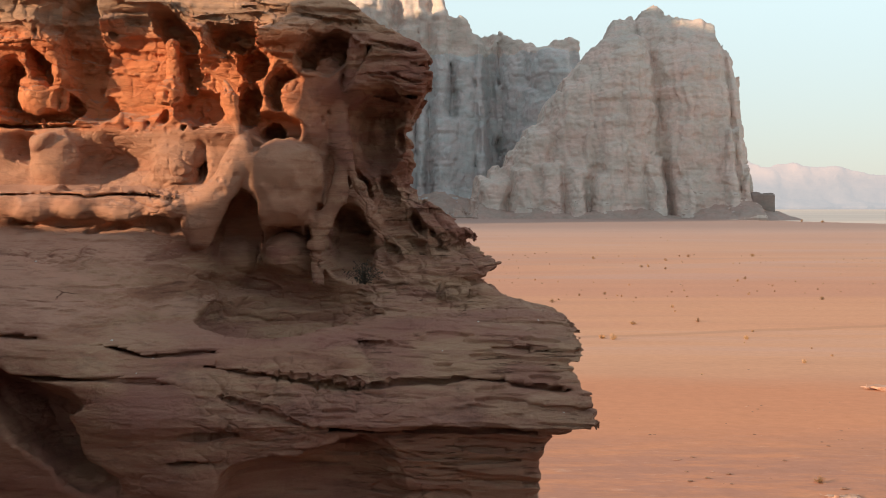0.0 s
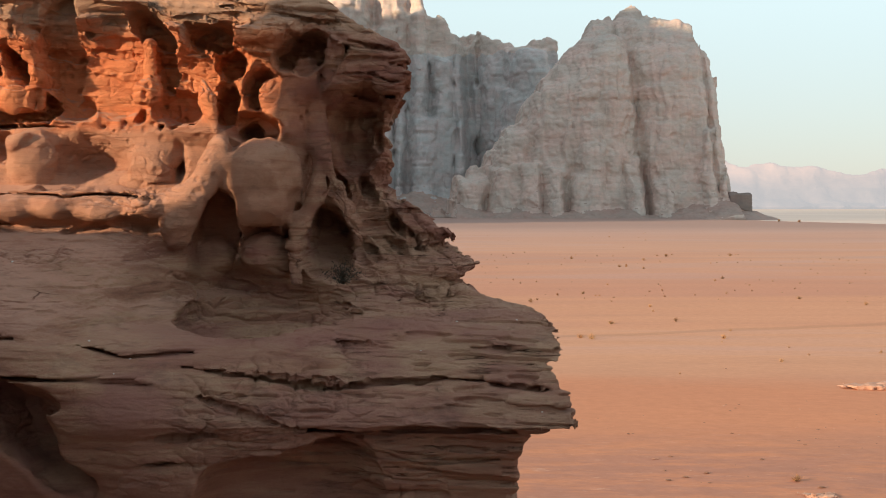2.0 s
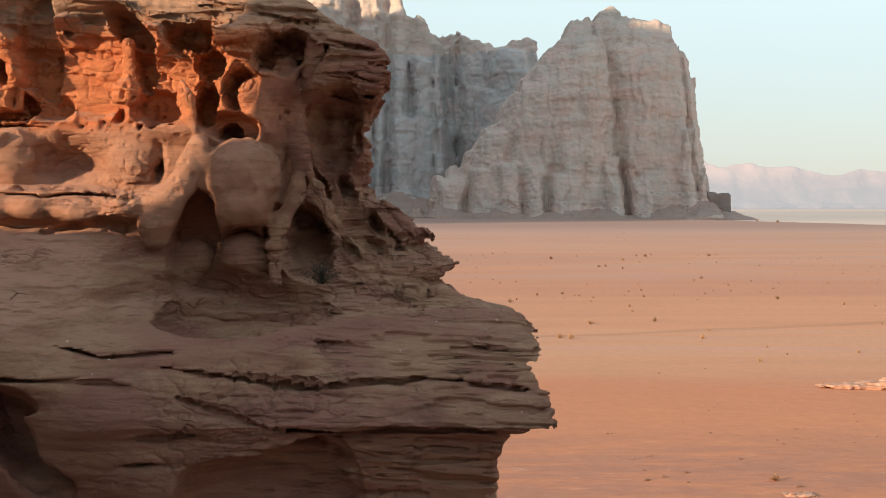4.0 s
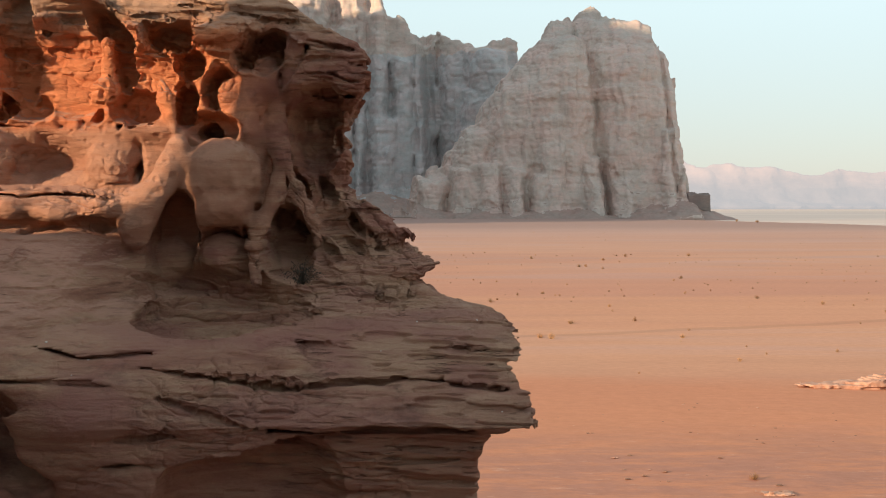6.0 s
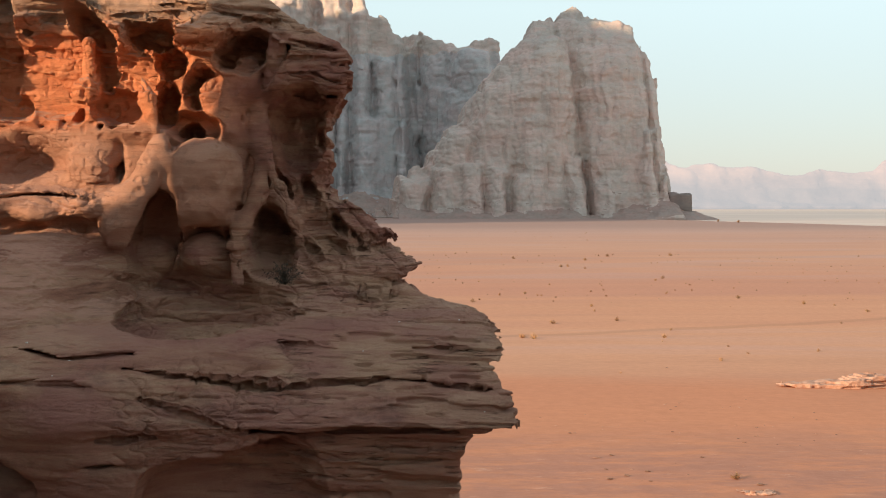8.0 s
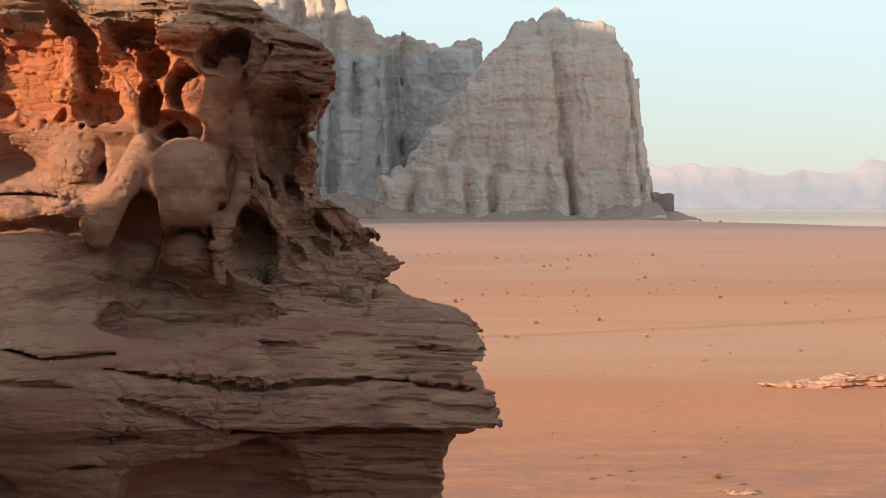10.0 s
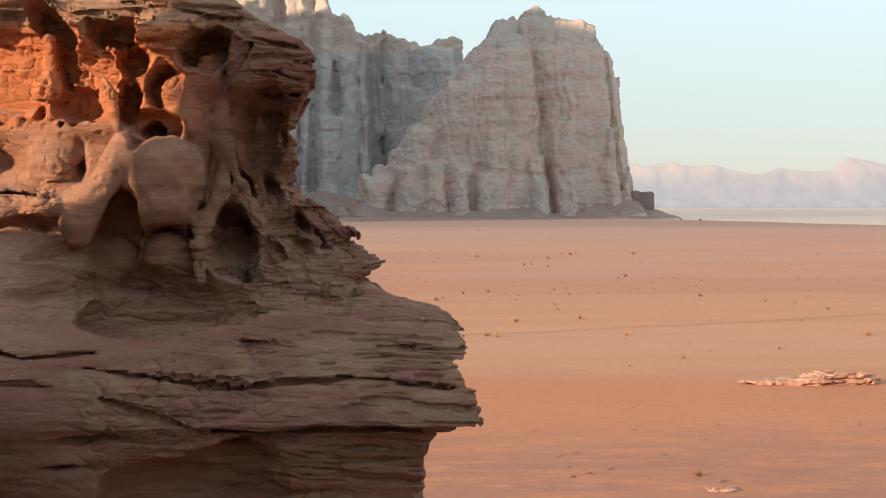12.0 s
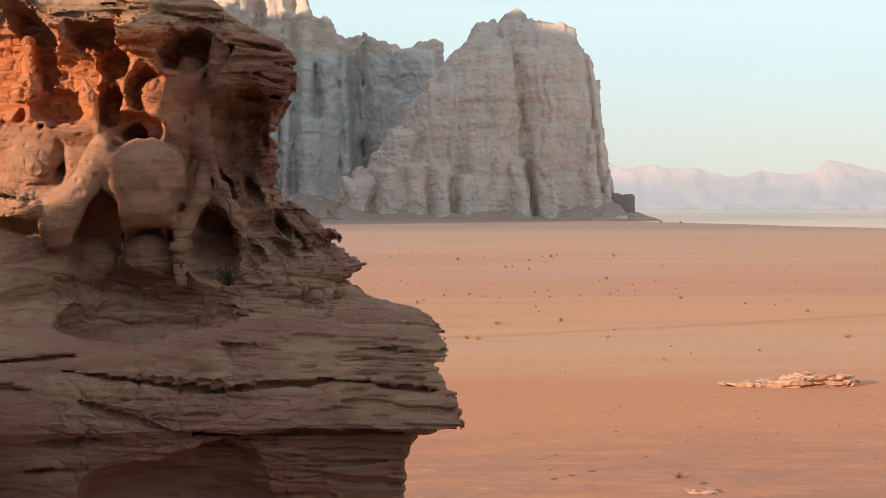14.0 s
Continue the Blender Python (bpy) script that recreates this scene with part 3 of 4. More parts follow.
def slot(ax, ay, az, bx, by, bz, half, deep):
    """An open bedding crack between two points on the face."""
    SLOTS.append(((ax, az), (bx, bz), half, deep, 0.5 * (ay + by)))


# the long alcove in the upper, redder bed, with deeper hollows round its lit back wall
bay(-3.257, 14.5, 13.430, 0.55, 0.63, 0.3, 0.28)
bay(-3.818, 14.5, 13.669, 0.26, 0.84, 0.62, 0.4)
bay(-3.739, 14.5, 13.042, 0.36, 0.20, 0.52, 0.5)
bay(-2.847, 14.5, 13.835, 0.34, 0.16, 0.9, 0.3, turn=-38)
bay(-2.706, 14.5, 13.460, 0.14, 0.37, 0.66, 0.45)
bay(-2.389, 14.5, 13.370, 0.31, 0.37, 0.3, 0.35)
bay(-2.589, 14.5, 13.030, 0.35, 0.23, 0.56, 0.4)
bay(-3.021, 14.5, 12.952, 0.08, 0.13, 0.42, 0.6)
bay(-2.226, 14.5, 13.770, 0.31, 0.17, 0.95, 0.3, turn=-8)
bay(-2.023, 14.5, 13.496, 0.18, 0.19, 0.8, 0.35)
bay(-2.085, 14.5, 13.090, 0.17, 0.29, 0.84, 0.45)
bay(-1.701, 14.5, 13.221, 0.22, 0.29, 0.52, 0.5)
bay(-1.775, 14.5, 12.827, 0.34, 0.19, 0.44, 0.35, turn=-12)
bay(-1.835, 14.5, 12.791, 0.17, 0.13, 0.95, 0.4)
bay(-1.257, 14.5, 13.609, 0.37, 0.23, 0.8, 0.45, turn=14)
bay(-1.533, 14.5, 13.221, 0.06, 0.20, 0.34, 0.8)
bay(-0.946, 14.5, 13.472, 0.09, 0.28, 0.8, 0.6, turn=-32)
bay(-0.719, 14.5, 12.815, 0.32, 0.56, 0.44, 0.5)
bay(-0.599, 14.5, 13.042, 0.20, 0.30, 0.5, 0.6)
bay(-1.205, 14.5, 12.893, 0.07, 0.29, 0.3, 0.8)
bay(-0.456, 14.5, 12.743, 0.06, 0.18, 0.4, 0.7)
# hollows and ribs at the alcove's far end
bay(-4.612, 14.5, 13.269, 0.20, 0.34, 0.7, 0.35)
bay(-4.298, 14.5, 13.508, 0.12, 0.28, 0.55, 0.45, turn=24)
bay(-4.039, 14.5, 13.042, 0.12, 0.20, 0.66, 0.45, turn=16)
bay(-4.339, 14.5, 12.946, 0.48, 0.08, 0.56, 0.5, turn=-3)
bay(-4.030, 14.5, 13.996, 0.24, 0.30, 0.3, 0.6)
lump(-4.391, 14.72, 13.191, 0.183, 0.2, 0.207, 0.06)
prop(-4.339, 14.45, 13.859, -4.147, 14.52, 13.641, 0.108, 0.078, 0.05)
prop(-4.147, 14.52, 13.641, -4.045, 14.6, 13.422, 0.078, 0.066, 0.05)
prop(-4.045, 14.6, 13.422, -4.096, 14.75, 13.060, 0.066, 0.054, 0.05)
lump(-4.045, 14.58, 13.456, 0.079, 0.14, 0.121, 0.05)
prop(-2.870, 14.55, 13.692, -2.892, 14.62, 13.364, 0.078, 0.078, 0.06)
lump(-2.907, 14.6, 13.194, 0.139, 0.19, 0.145, 0.05)
prop(-2.321, 14.52, 13.319, -2.273, 14.4, 13.106, 0.042, 0.096, 0.03)
prop(-2.273, 14.4, 13.106, -2.223, 14.38, 12.945, 0.096, 0.072, 0.03)
prop(-2.223, 14.38, 12.945, -2.161, 14.4, 12.785, 0.072, 0.036, 0.03)
# the hanging curtain over the little cave
lump(-1.599, 14.66, 13.174, 0.170, 0.2, 0.207, 0.1)
prop(-1.389, 14.62, 13.352, -1.399, 14.58, 12.717, 0.060, 0.072, 0.1)
prop(-1.243, 14.76, 13.486, -1.178, 14.84, 12.699, 0.120, 0.108, 0.16)
prop(-0.885, 14.5, 13.782, -1.002, 14.62, 13.292, 0.108, 0.066, 0.05)
prop(-1.096, 14.74, 13.302, -1.091, 14.82, 12.698, 0.054, 0.060, 0.12)
# the swollen lower bed
bay(-3.564, 14.5, 12.474, 0.57, 0.35, 0.34, 0.85)
bay(-4.582, 14.5, 12.635, 0.28, 0.20, 0.3, 0.7)
bay(-2.592, 14.5, 12.456, 0.10, 0.28, 0.34, 0.8)
lump(-4.184, 14.74, 12.482, 0.281, 0.2, 0.318, 0.12, turn=-8)
lump(-2.883, 14.76, 12.452, 0.257, 0.24, 0.330, 0.1)
lump(-4.287, 14.62, 12.689, 0.158, 0.12, 0.097, 0.03, turn=36)
prop(-2.522, 14.8, 12.697, -2.434, 14.7, 12.328, 0.084, 0.084, 0.1)
pit(-3.439, 14.62, 12.852, 0.04, 0.22, 0.03, 0.02)
pit(-3.216, 14.62, 12.852, 0.04, 0.22, 0.03, 0.02)
pit(-2.744, 14.62, 12.852, 0.04, 0.22, 0.03, 0.02)
pit(-2.611, 14.62, 12.852, 0.04, 0.22, 0.03, 0.02)
pit(-2.418, 14.62, 12.852, 0.04, 0.22, 0.03, 0.02)
pit(-4.405, 14.25, 11.811, 0.20, 0.3, 0.05, 0.05)
pit(-3.508, 14.25, 11.782, 0.25, 0.36, 0.07, 0.05)
pit(-2.929, 14.25, 11.793, 0.21, 0.34, 0.06, 0.05)
# the head, its arm and the recess under them
bay(-2.236, 14.5, 11.664, 0.29, 0.60, 0.66, 0.3)
bay(-2.066, 14.5, 12.072, 0.10, 0.24, 0.66, 0.5)
bay(-1.708, 14.5, 11.453, 0.37, 0.37, 0.52, 0.4)
bay(-1.995, 14.5, 11.676, 0.07, 0.13, 0.72, 0.7)
pit(-1.590, 13.98, 10.991, 0.92, 1.05, 0.45, 0.03, turn=10)
pit(-2.010, 14.5, 11.182, 0.48, 0.6, 0.20, 0.06)
lump(-1.699, 14.56, 12.349, 0.422, 0.44, 0.350, 0.03)
lump(-1.669, 14.6, 12.048, 0.303, 0.4, 0.303, 0.06)
bay(-1.189, 14.5, 12.252, 0.14, 0.44, 0.46, 0.9, turn=-8)
bay(-1.310, 14.5, 11.874, 0.11, 0.20, 0.55, 0.8, turn=16)
lump(-2.061, 14.56, 12.409, 0.133, 0.26, 0.241, 0.08)
lump(-1.715, 14.98, 11.416, 0.298, 0.36, 0.286, 0.07)
lump(-2.307, 15.2, 11.382, 0.265, 0.3, 0.277, 0.1)
bay(-2.070, 14.5, 11.110, 0.42, 0.13, 0.55, 0.5, turn=-8)
slot(-1.839, 14.6, 11.770, -1.446, 14.6, 11.770, 0.01, 0.16)
# the flutes and alcove beyond the head
prop(-1.324, 14.66, 11.781, -1.370, 14.62, 11.539, 0.066, 0.060, 0.12)
prop(-1.370, 14.62, 11.539, -1.341, 14.56, 11.179, 0.060, 0.072, 0.12)
bay(-1.473, 14.5, 11.664, 0.05, 0.14, 0.44, 0.7, turn=-6)
bay(-1.419, 14.5, 11.351, 0.04, 0.19, 0.44, 0.7)
bay(-1.034, 14.5, 11.543, 0.31, 0.44, 0.62, 0.45)
bay(-1.105, 14.5, 11.844, 0.20, 0.18, 0.7, 0.6)
prop(-1.109, 14.9, 12.628, -1.128, 14.8, 12.116, 0.072, 0.072, 0.18)
prop(-1.128, 14.8, 12.116, -1.279, 14.7, 11.829, 0.072, 0.060, 0.18)
prop(-1.053, 14.8, 12.575, -0.878, 14.72, 12.207, 0.054, 0.054, 0.14)
prop(-0.878, 14.72, 12.207, -0.725, 14.58, 11.873, 0.054, 0.054, 0.14)
prop(-0.725, 14.58, 11.873, -0.648, 14.48, 11.664, 0.054, 0.042, 0.14)
bay(-0.901, 14.5, 12.204, 0.08, 0.24, 0.3, 0.9, turn=26)
bay(-0.612, 14.5, 12.204, 0.12, 0.29, 0.34, 0.9, turn=20)
bay(-0.276, 14.5, 11.784, 0.07, 0.20, 0.34, 0.8, turn=34)
bay(-0.084, 14.5, 11.633, 0.05, 0.24, 0.16, 0.9, turn=40)
bay(-0.265, 14.5, 11.513, 0.05, 0.22, 0.24, 0.9, turn=46)
bay(-0.505, 14.5, 11.483, 0.05, 0.22, 0.2, 0.9, turn=52)
pit(0.130, 14.2, 11.217, 0.15, 0.26, 0.10, 0.05, turn=-30)
pit(0.365, 14.2, 11.352, 0.08, 0.3, 0.06, 0.03, turn=-24)
# ledge and undercut
pit(-1.085, 12.2, 9.346, 0.88, 0.62, 0.50, 0.02)
lump(-1.689, 12.9, 9.279, 0.12, 0.3, 0.4, 0.10)
lump(-0.727, 13, 9.204, 0.14, 0.3, 0.4, 0.10)
lump(-1.233, 13.2, 9.161, 0.14, 0.35, 0.45, 0.10)
pit(-3.608, 12, 9.982, 0.23, 1.15, 0.9, 0.08, turn=42)
pit(-3.74, 12, 10.298, 0.55, 0.75, 0.17, 0.06, turn=-10)
pit(1.139, 12.4, 10.723, 0.13, 0.22, 0.17)
# ribs
prop(-2.111, 14.5, 12.743, -2.123, 14.42, 12.608, 0.060, 0.108, 0.05)
prop(-2.123, 14.42, 12.608, -2.187, 14.36, 12.404, 0.108, 0.132, 0.05)
prop(-2.187, 14.36, 12.404, -2.304, 14.34, 12.202, 0.132, 0.150, 0.05)
prop(-2.304, 14.34, 12.202, -2.471, 14.34, 12.012, 0.150, 0.198, 0.05)
prop(-2.471, 14.34, 12.012, -2.555, 14.34, 11.834, 0.198, 0.192, 0.05)
prop(-2.555, 14.34, 11.834, -2.555, 14.4, 11.666, 0.192, 0.156, 0.05)
prop(-2.055, 14.36, 12.629, -2.035, 14.34, 12.451, 0.048, 0.054, 0.05)
prop(-5.013, 14.34, 12.012, -2.63, 14.3, 11.988, 0.12, 0.11, 0.10)
for sx, sz in ((-2.9, 11.98), (-3.35, 11.95), (-3.85, 11.98), (-4.3, 11.95)):
    lump(sx, 14.22, sz, 0.21, 0.14, 0.12, 0.05)
lump(-3.744, 14.42, 12.149, 0.115, 0.14, 0.040, 0.015)
lump(-3.511, 14.42, 12.155, 0.105, 0.14, 0.036, 0.015)
lump(-3.308, 14.42, 12.155, 0.090, 0.14, 0.034, 0.015)
lump(-3.105, 14.42, 12.143, 0.100, 0.14, 0.038, 0.015)
lump(-4.093, 14.45, 12.179, 0.16, 0.14, 0.035, 0.02)
lump(1.153, 12.15, 10.018, 0.24, 0.22, 0.030, 0.01)
# open cracks along the beds
slot(-4.761, 14.3, 12.112, -2.689, 14.3, 12.095, 0.007, 0.10)
slot(-5.076, 14.9, 12.911, -3.90, 14.7, 12.87, 0.024, 0.40)
slot(-2.134, 12.4, 10.537, -0.737, 12.3, 10.384, 0.014, 0.15)
slot(-0.737, 12.3, 10.374, 0.286, 12.3, 10.425, 0.016, 0.15)
slot(0.286, 12.3, 10.425, 1.131, 12.3, 10.333, 0.014, 0.12)
slot(-3.113, 12.4, 10.723, -2.675, 12.4, 10.609, 0.020, 0.25)
slot(-2.804, 12.4, 10.619, -2.031, 12.4, 10.63, 0.018, 0.22)
slot(-4.03, 12.4, 10.50, -2.49, 12.4, 10.44, 0.010, 0.10)
slot(-2.95, 12.4, 10.43, -2.40, 12.4, 10.41, 0.012, 0.10)
slot(-4.072, 12.5, 10.827, -3.682, 12.5, 10.816, 0.016, 0.14)
slot(-1.949, 12.2, 10.305, -1.119, 12, 10.032, 0.010, 0.08)
slot(-1.119, 12, 10.032, -0.42, 12, 9.962, 0.016, 0.12)
slot(-0.42, 12, 9.962, 0.887, 12.1, 9.986, 0.016, 0.15)
slot(-2.501, 12.4, 9.686, -2.113, 12.4, 9.718, 0.018, 0.15)
slot(-2.325, 12.3, 9.947, -1.813, 12.3, 9.973, 0.012, 0.08)
slot(-0.79, 13.2, 10.706, -0.351, 13.2, 10.673, 0.010, 0.08)
slot(0.407, 12.9, 10.655, 0.936, 12.8, 10.639, 0.010, 0.08)
slot(-0.813, 13.6, 10.894, 0.655, 13.6, 10.978, 0.010, 0.08)
slot(-0.072, 12.4, 9.645, 0.754, 12.4, 9.686, 0.014, 0.10)
slot(-0.767, 14.4, 13.213, -0.232, 14.4, 13.166, 0.016, 0.20)
slot(-0.856, 14.4, 13.403, -0.202, 14.4, 13.332, 0.010, 0.10)
slot(-0.796, 14.4, 13.58, -0.19, 14.4, 13.497, 0.012, 0.10)
slot(-0.832, 14.5, 13.758, -0.233, 14.5, 13.627, 0.012, 0.10)
slot(-2.161, 14.4, 14.101, -0.861, 14.5, 13.889, 0.010, 0.08)
slot(-2.265, 14.3, 13.957, -1.086, 14.3, 13.781, 0.010, 0.06)


def ellipsoid(x, y, z, e):
    cx, cy, cz, rx, ry, rz, k, turn = e
    c, s = math.cos(radians(turn)), math.sin(radians(turn))
    dx, dz = x - cx, z - cz
    u, w = c * dx + s * dz, -s * dx + c * dz
    q = np.sqrt((u / rx) ** 2 + ((y - cy) / ry) ** 2 + (w / rz) ** 2)
    return (q - 1) * min(rx, ry, rz)


def limb_distance(x, y, z, a, b, ra, rb):
    ab = [q - p for p, q in zip(a, b)]
    h = np.clip(((x - a[0]) * ab[0] + (y - a[1]) * ab[1] + (z - a[2]) * ab[2]) / sum(q * q for q in ab), 0, 1)
    d = np.sqrt((x - a[0] - h * ab[0]) ** 2 + (y - a[1] - h * ab[1]) ** 2 + (z - a[2] - h * ab[2]) ** 2)
    return d - (ra + (rb - ra) * h)


def outcrop(x, y, z):
    x, y, z = (np.asarray(a, np.float32) for a in (x, y, z))
    wob = fbm(x * 0.9, y * 0.9, z * 0.9, 3)
    zz = z + 0.04 * x + 0.10 * wob
    w1, w2 = step01(-3.6, -2.2, x), step01(-1.5, -0.3, x)
    face = np.interp(z, *FACE_LEFT) * (1 - w1) + np.interp(z, *FACE_MID) * w1 * (1 - w2) + np.interp(z, *FACE_RIGHT) * w1 * w2
    patchy = vnoise(x * 0.8, y * 0.8, zz * 3)
    beds = 0.15 * (step01(0.45, 0.55, vnoise(x * 0.8, y * 0.8, zz * 7)) - 0.5) * patchy + 0.11 * (step01(0.45, 0.55, vnoise(x * 1.9 + 5, y * 1.9, zz * 15)) - 0.5) * (patchy > 0.35)
    calm = 0.10 + 0.22 * step01(11.8, 11.2, z) + 0.9 * step01(13.35, 13.7, z) + 0.5 * step01(-0.8, 0.4, x) - 0.3 * step01(10.6, 10.2, z)
    drips = ridged(vnoise(x * 4.2 + 0.8 * wob, y * 1.5, z * 0.9)) * step01(-1.35, -1.1, x) * step01(12.0, 12.4, z) * step01(13.6, 13.3, z)
    t, r = x * 0.8 + z * 0.6, x * 0.6 - z * 0.8
    gully = ridged(vnoise(t * 4.5 + wob, y, r * 0.9)) * step01(-1.3, -0.9, x) * step01(10.95, 11.2, z) * step01(12.5, 12.2, z)
    face = face - beds * calm + 0.20 * wob + 0.16 * drips + 0.17 * gully
    face = face + 0.42 * step01(-1.42, -1.12, x) * step01(11.25, 11.6, z) * step01(13.3, 12.95, z)      # beyond the head the face turns away
    fold = [vnoise(x * 3.5 + k, y * 1.2, z * 3.5 + 2 * k) - 0.5 for k in (2, 17)]
    crinkle = [vnoise(x * 11 + k, y * 3, z * 11 + 2 * k) - 0.5 for k in (5, 29)]
    still = 1 - 0.75 * step01(-2.75, -2.5, x) * step01(-1.0, -1.25, x) * step01(10.9, 11.1, z) * step01(12.9, 12.75, z)
    ux, uz = x + still * (0.09 * fold[0] + 0.045 * crinkle[0]), z + still * (0.09 * fold[1] + 0.045 * crinkle[1])
    cut = np.zeros_like(face)
    for bx, bz, rx, rz, deep, soft, turn in BAYS:
        c, w = math.cos(radians(turn)), math.sin(radians(turn))
        hit = np.nonzero((np.abs(x - bx) < 1.2 * max(rx, rz) + 0.1) & (np.abs(z - bz) < 1.2 * max(rx, rz) + 0.1))[0]
        dx, dz = ux[hit] - bx, uz[hit] - bz
        q = np.sqrt(((c * dx + w * dz) / rx) ** 2 + ((-w * dx + c * dz) / rz) ** 2)
        cut[hit] = np.maximum(cut[hit], deep * step01(1.0, 1.0 - soft, q))
    face = face + cut
    sway = (0.08 * fold[1] + 0.03 * crinkle[1]) * (0.12 + 0.88 * step01(11.3, 11.8, z))
    for (ax, az), (bx, bz), half, deep, yy in SLOTS:
        hit = np.nonzero((x > ax - 0.25) & (x < bx + 0.25) & (np.abs(y - yy) < 1.2) & (np.abs(z - 0.5 * (az + bz)) < 0.45 + abs(az - bz)))[0]
        h = (x[hit] - ax) / (bx - ax)
        under = az + (bz - az) * h + sway[hit] - z[hit]
        ends = step01(ax - 0.25, ax + 0.1, x[hit]) * step01(bx + 0.25, bx - 0.1, x[hit])
        face[hit] += 3.5 * half * (0.6 + 1.2 * (fold[0][hit] + 0.5)) * ends * step01(-0.008, 0.012, under) * np.exp(-np.maximum(under, 0) / (5 * half))
    flank = np.interp(z, *FLANK) + 0.035 + 0.6 * beds * step01(9.85, 10.1, z) + step01(11.3, 11.1, z) * (0.3 + 0.7 * step01(9.85, 10.1, z)) * (0.06 * (step01(0.42, 0.58, vnoise(0 * x + 2, y * 2, zz * 13)) - 0.5) + 0.022 * (step01(0.4, 0.6, vnoise(0 * x + 6, y * 4, zz * 30)) - 0.5)) - 0.12 * np.maximum(0, y - face - 0.4) ** 2 + 0.05 * wob
    s = smax(face - y, x - flank, 0.08)
    idx = np.nonzero(np.abs(s) < 1.7)[0]
    px, py, pz, ps = x[idx], y[idx], z[idx], s[idx]
    n1, n2, n3 = (vnoise(px * 3.5 + k, py * 3.5, pz * 3.5 + 2 * k) - 0.5 for k in (0, 11, 23))
    m1, m3 = (vnoise(px * 10 + k, py * 10, pz * 10 + 2 * k) - 0.5 for k in (5, 31))
    qx, qy, qz = px + 0.10 * n1 + 0.05 * m1, py + 0.12 * n2, pz + 0.10 * n3 + 0.05 * m3
    low = 0.35 * step01(10.7, 10.2, pz) * step01(0.0, -0.5, px)
    qx, qz = qx + low * (vnoise(px * 1.7 + 8, py * 1.2, pz * 1.7) - 0.5), qz + low * (vnoise(px * 2.1, py * 1.2 + 6, pz * 1.7) - 0.5)
    for e in LUMPS:
        ps = -smax(-ps, -ellipsoid(qx, qy, qz, e), e[6])
    for e in PITS:
        ps = smax(ps, -ellipsoid(qx, qy, qz, e), e[6])
    for a, b, ra, rb, k in PROPS:
        ps = -smax(-ps, -limb_distance(0.5 * (px + qx), 0.5 * (py + qy), 0.5 * (pz + qz), a, b, ra, rb), k)
    skin = ps.copy()
    for (ax, az), (bx, bz), half, deep, yy in SLOTS:
        h = (px - ax) / (bx - ax)
        line = az + (bz - az) * np.clip(h, -0.2, 1.2) + (0.08 * n3 + 0.035 * m3) * (0.12 + 0.88 * step01(11.3, 11.8, pz))
        w = np.where(pz < 11.4, max(half, 0.021), max(half, 0.0135)) * np.where(pz < 11.4, 1.0 + 0.5 * n1, 1.0 + 0.9 * n1 + 0.5 * m1) * step01(ax - 0.1, ax + 0.2, px) * step01(bx + 0.1, bx - 0.2, px) * (np.abs(py - yy) < 1.0)
        cut = np.minimum(w - np.abs(pz - line), skin + deep)
        ps = np.where(w > 0.002, np.maximum(ps, cut), ps)
    s[idx] = ps
    return s


def mass(x, y, z):
    """The body of the outcrop: its foot, its back and the hump beside it, with an unseen viewpoint rock added."""
    x, y, z = (np.asarray(a, np.float32) for a in (x, y, z))
    n = fbm(x * 0.35, y * 0.35, z * 0.35, 4)
    beds = 0.3 * (terrace(z * 1.3 + 2 * n) - 0.3)
    foot = smax(13.2 - 0.30 * np.maximum(0, 9.6 - z) - y, x - 0.3 - 0.10 * np.maximum(0, 9.6 - z), 0.6)
    foot = smax(foot, z - 10.2, 0.3)
    back = smax(smax(15.7 - y, x + 0.9 + 0.22 * np.maximum(0, y - 15.7), 0.5), z - 13.6 + 0.25 * (x + 4), 0.8)
    side = smax(15.2 - y, x + 4.9, 0.4)
    side = smax(side, z - 13.3, 0.8)
    out = np.minimum(np.minimum(foot, back), side)
    out = smax(out, np.sqrt((x + 7) ** 2 + (y - 13) ** 2) - 13, 1.0)
    # unseen rock under and behind the camera, added to block sky light
    view = smax(smax(z - 10.4 - 0.5 * np.maximum(0, -1.5 - y), z - 14, 1.0), smax(np.abs(x - 1) - 9, np.abs(y + 7) - 9.5, 1.0), 1.0)
    return np.minimum(out, view) + 0.9 * n - beds


def fin(x, y, z):
    """An unseen upright fin of rock added beside the outcrop, its crest shaped to lay shade on the ledge."""
    x, y, z = (np.asarray(a, np.float32) for a in (x, y, z))
    n = fbm(x * 0.8, y * 0.8, z * 0.8, 4)
    crest = np.interp(y - 0.7 * (x + 8.6), [3.0, 7.0, 8.9, 9.47, 9.51, 9.66, 9.72, 9.95, 10.05, 10.6, 11.2, 11.7, 14.0], [14.0, 15.6, 17.6, 17.2, 14.5, 14.42, 13.60, 13.50, 13.25, 13.0, 12.75, 12.6, 12.5])
    s = smax(np.abs(x + 8.6) - 0.9 - 0.10 * np.maximum(0, 12 - z), z - crest, 0.15)
    return smax(s, np.abs(y - 10.5) - 8.5, 1.0) + 0.22 * n - 0.06 * (step01(0.42, 0.58, vnoise(x, y, z * 3)) - 0.5)


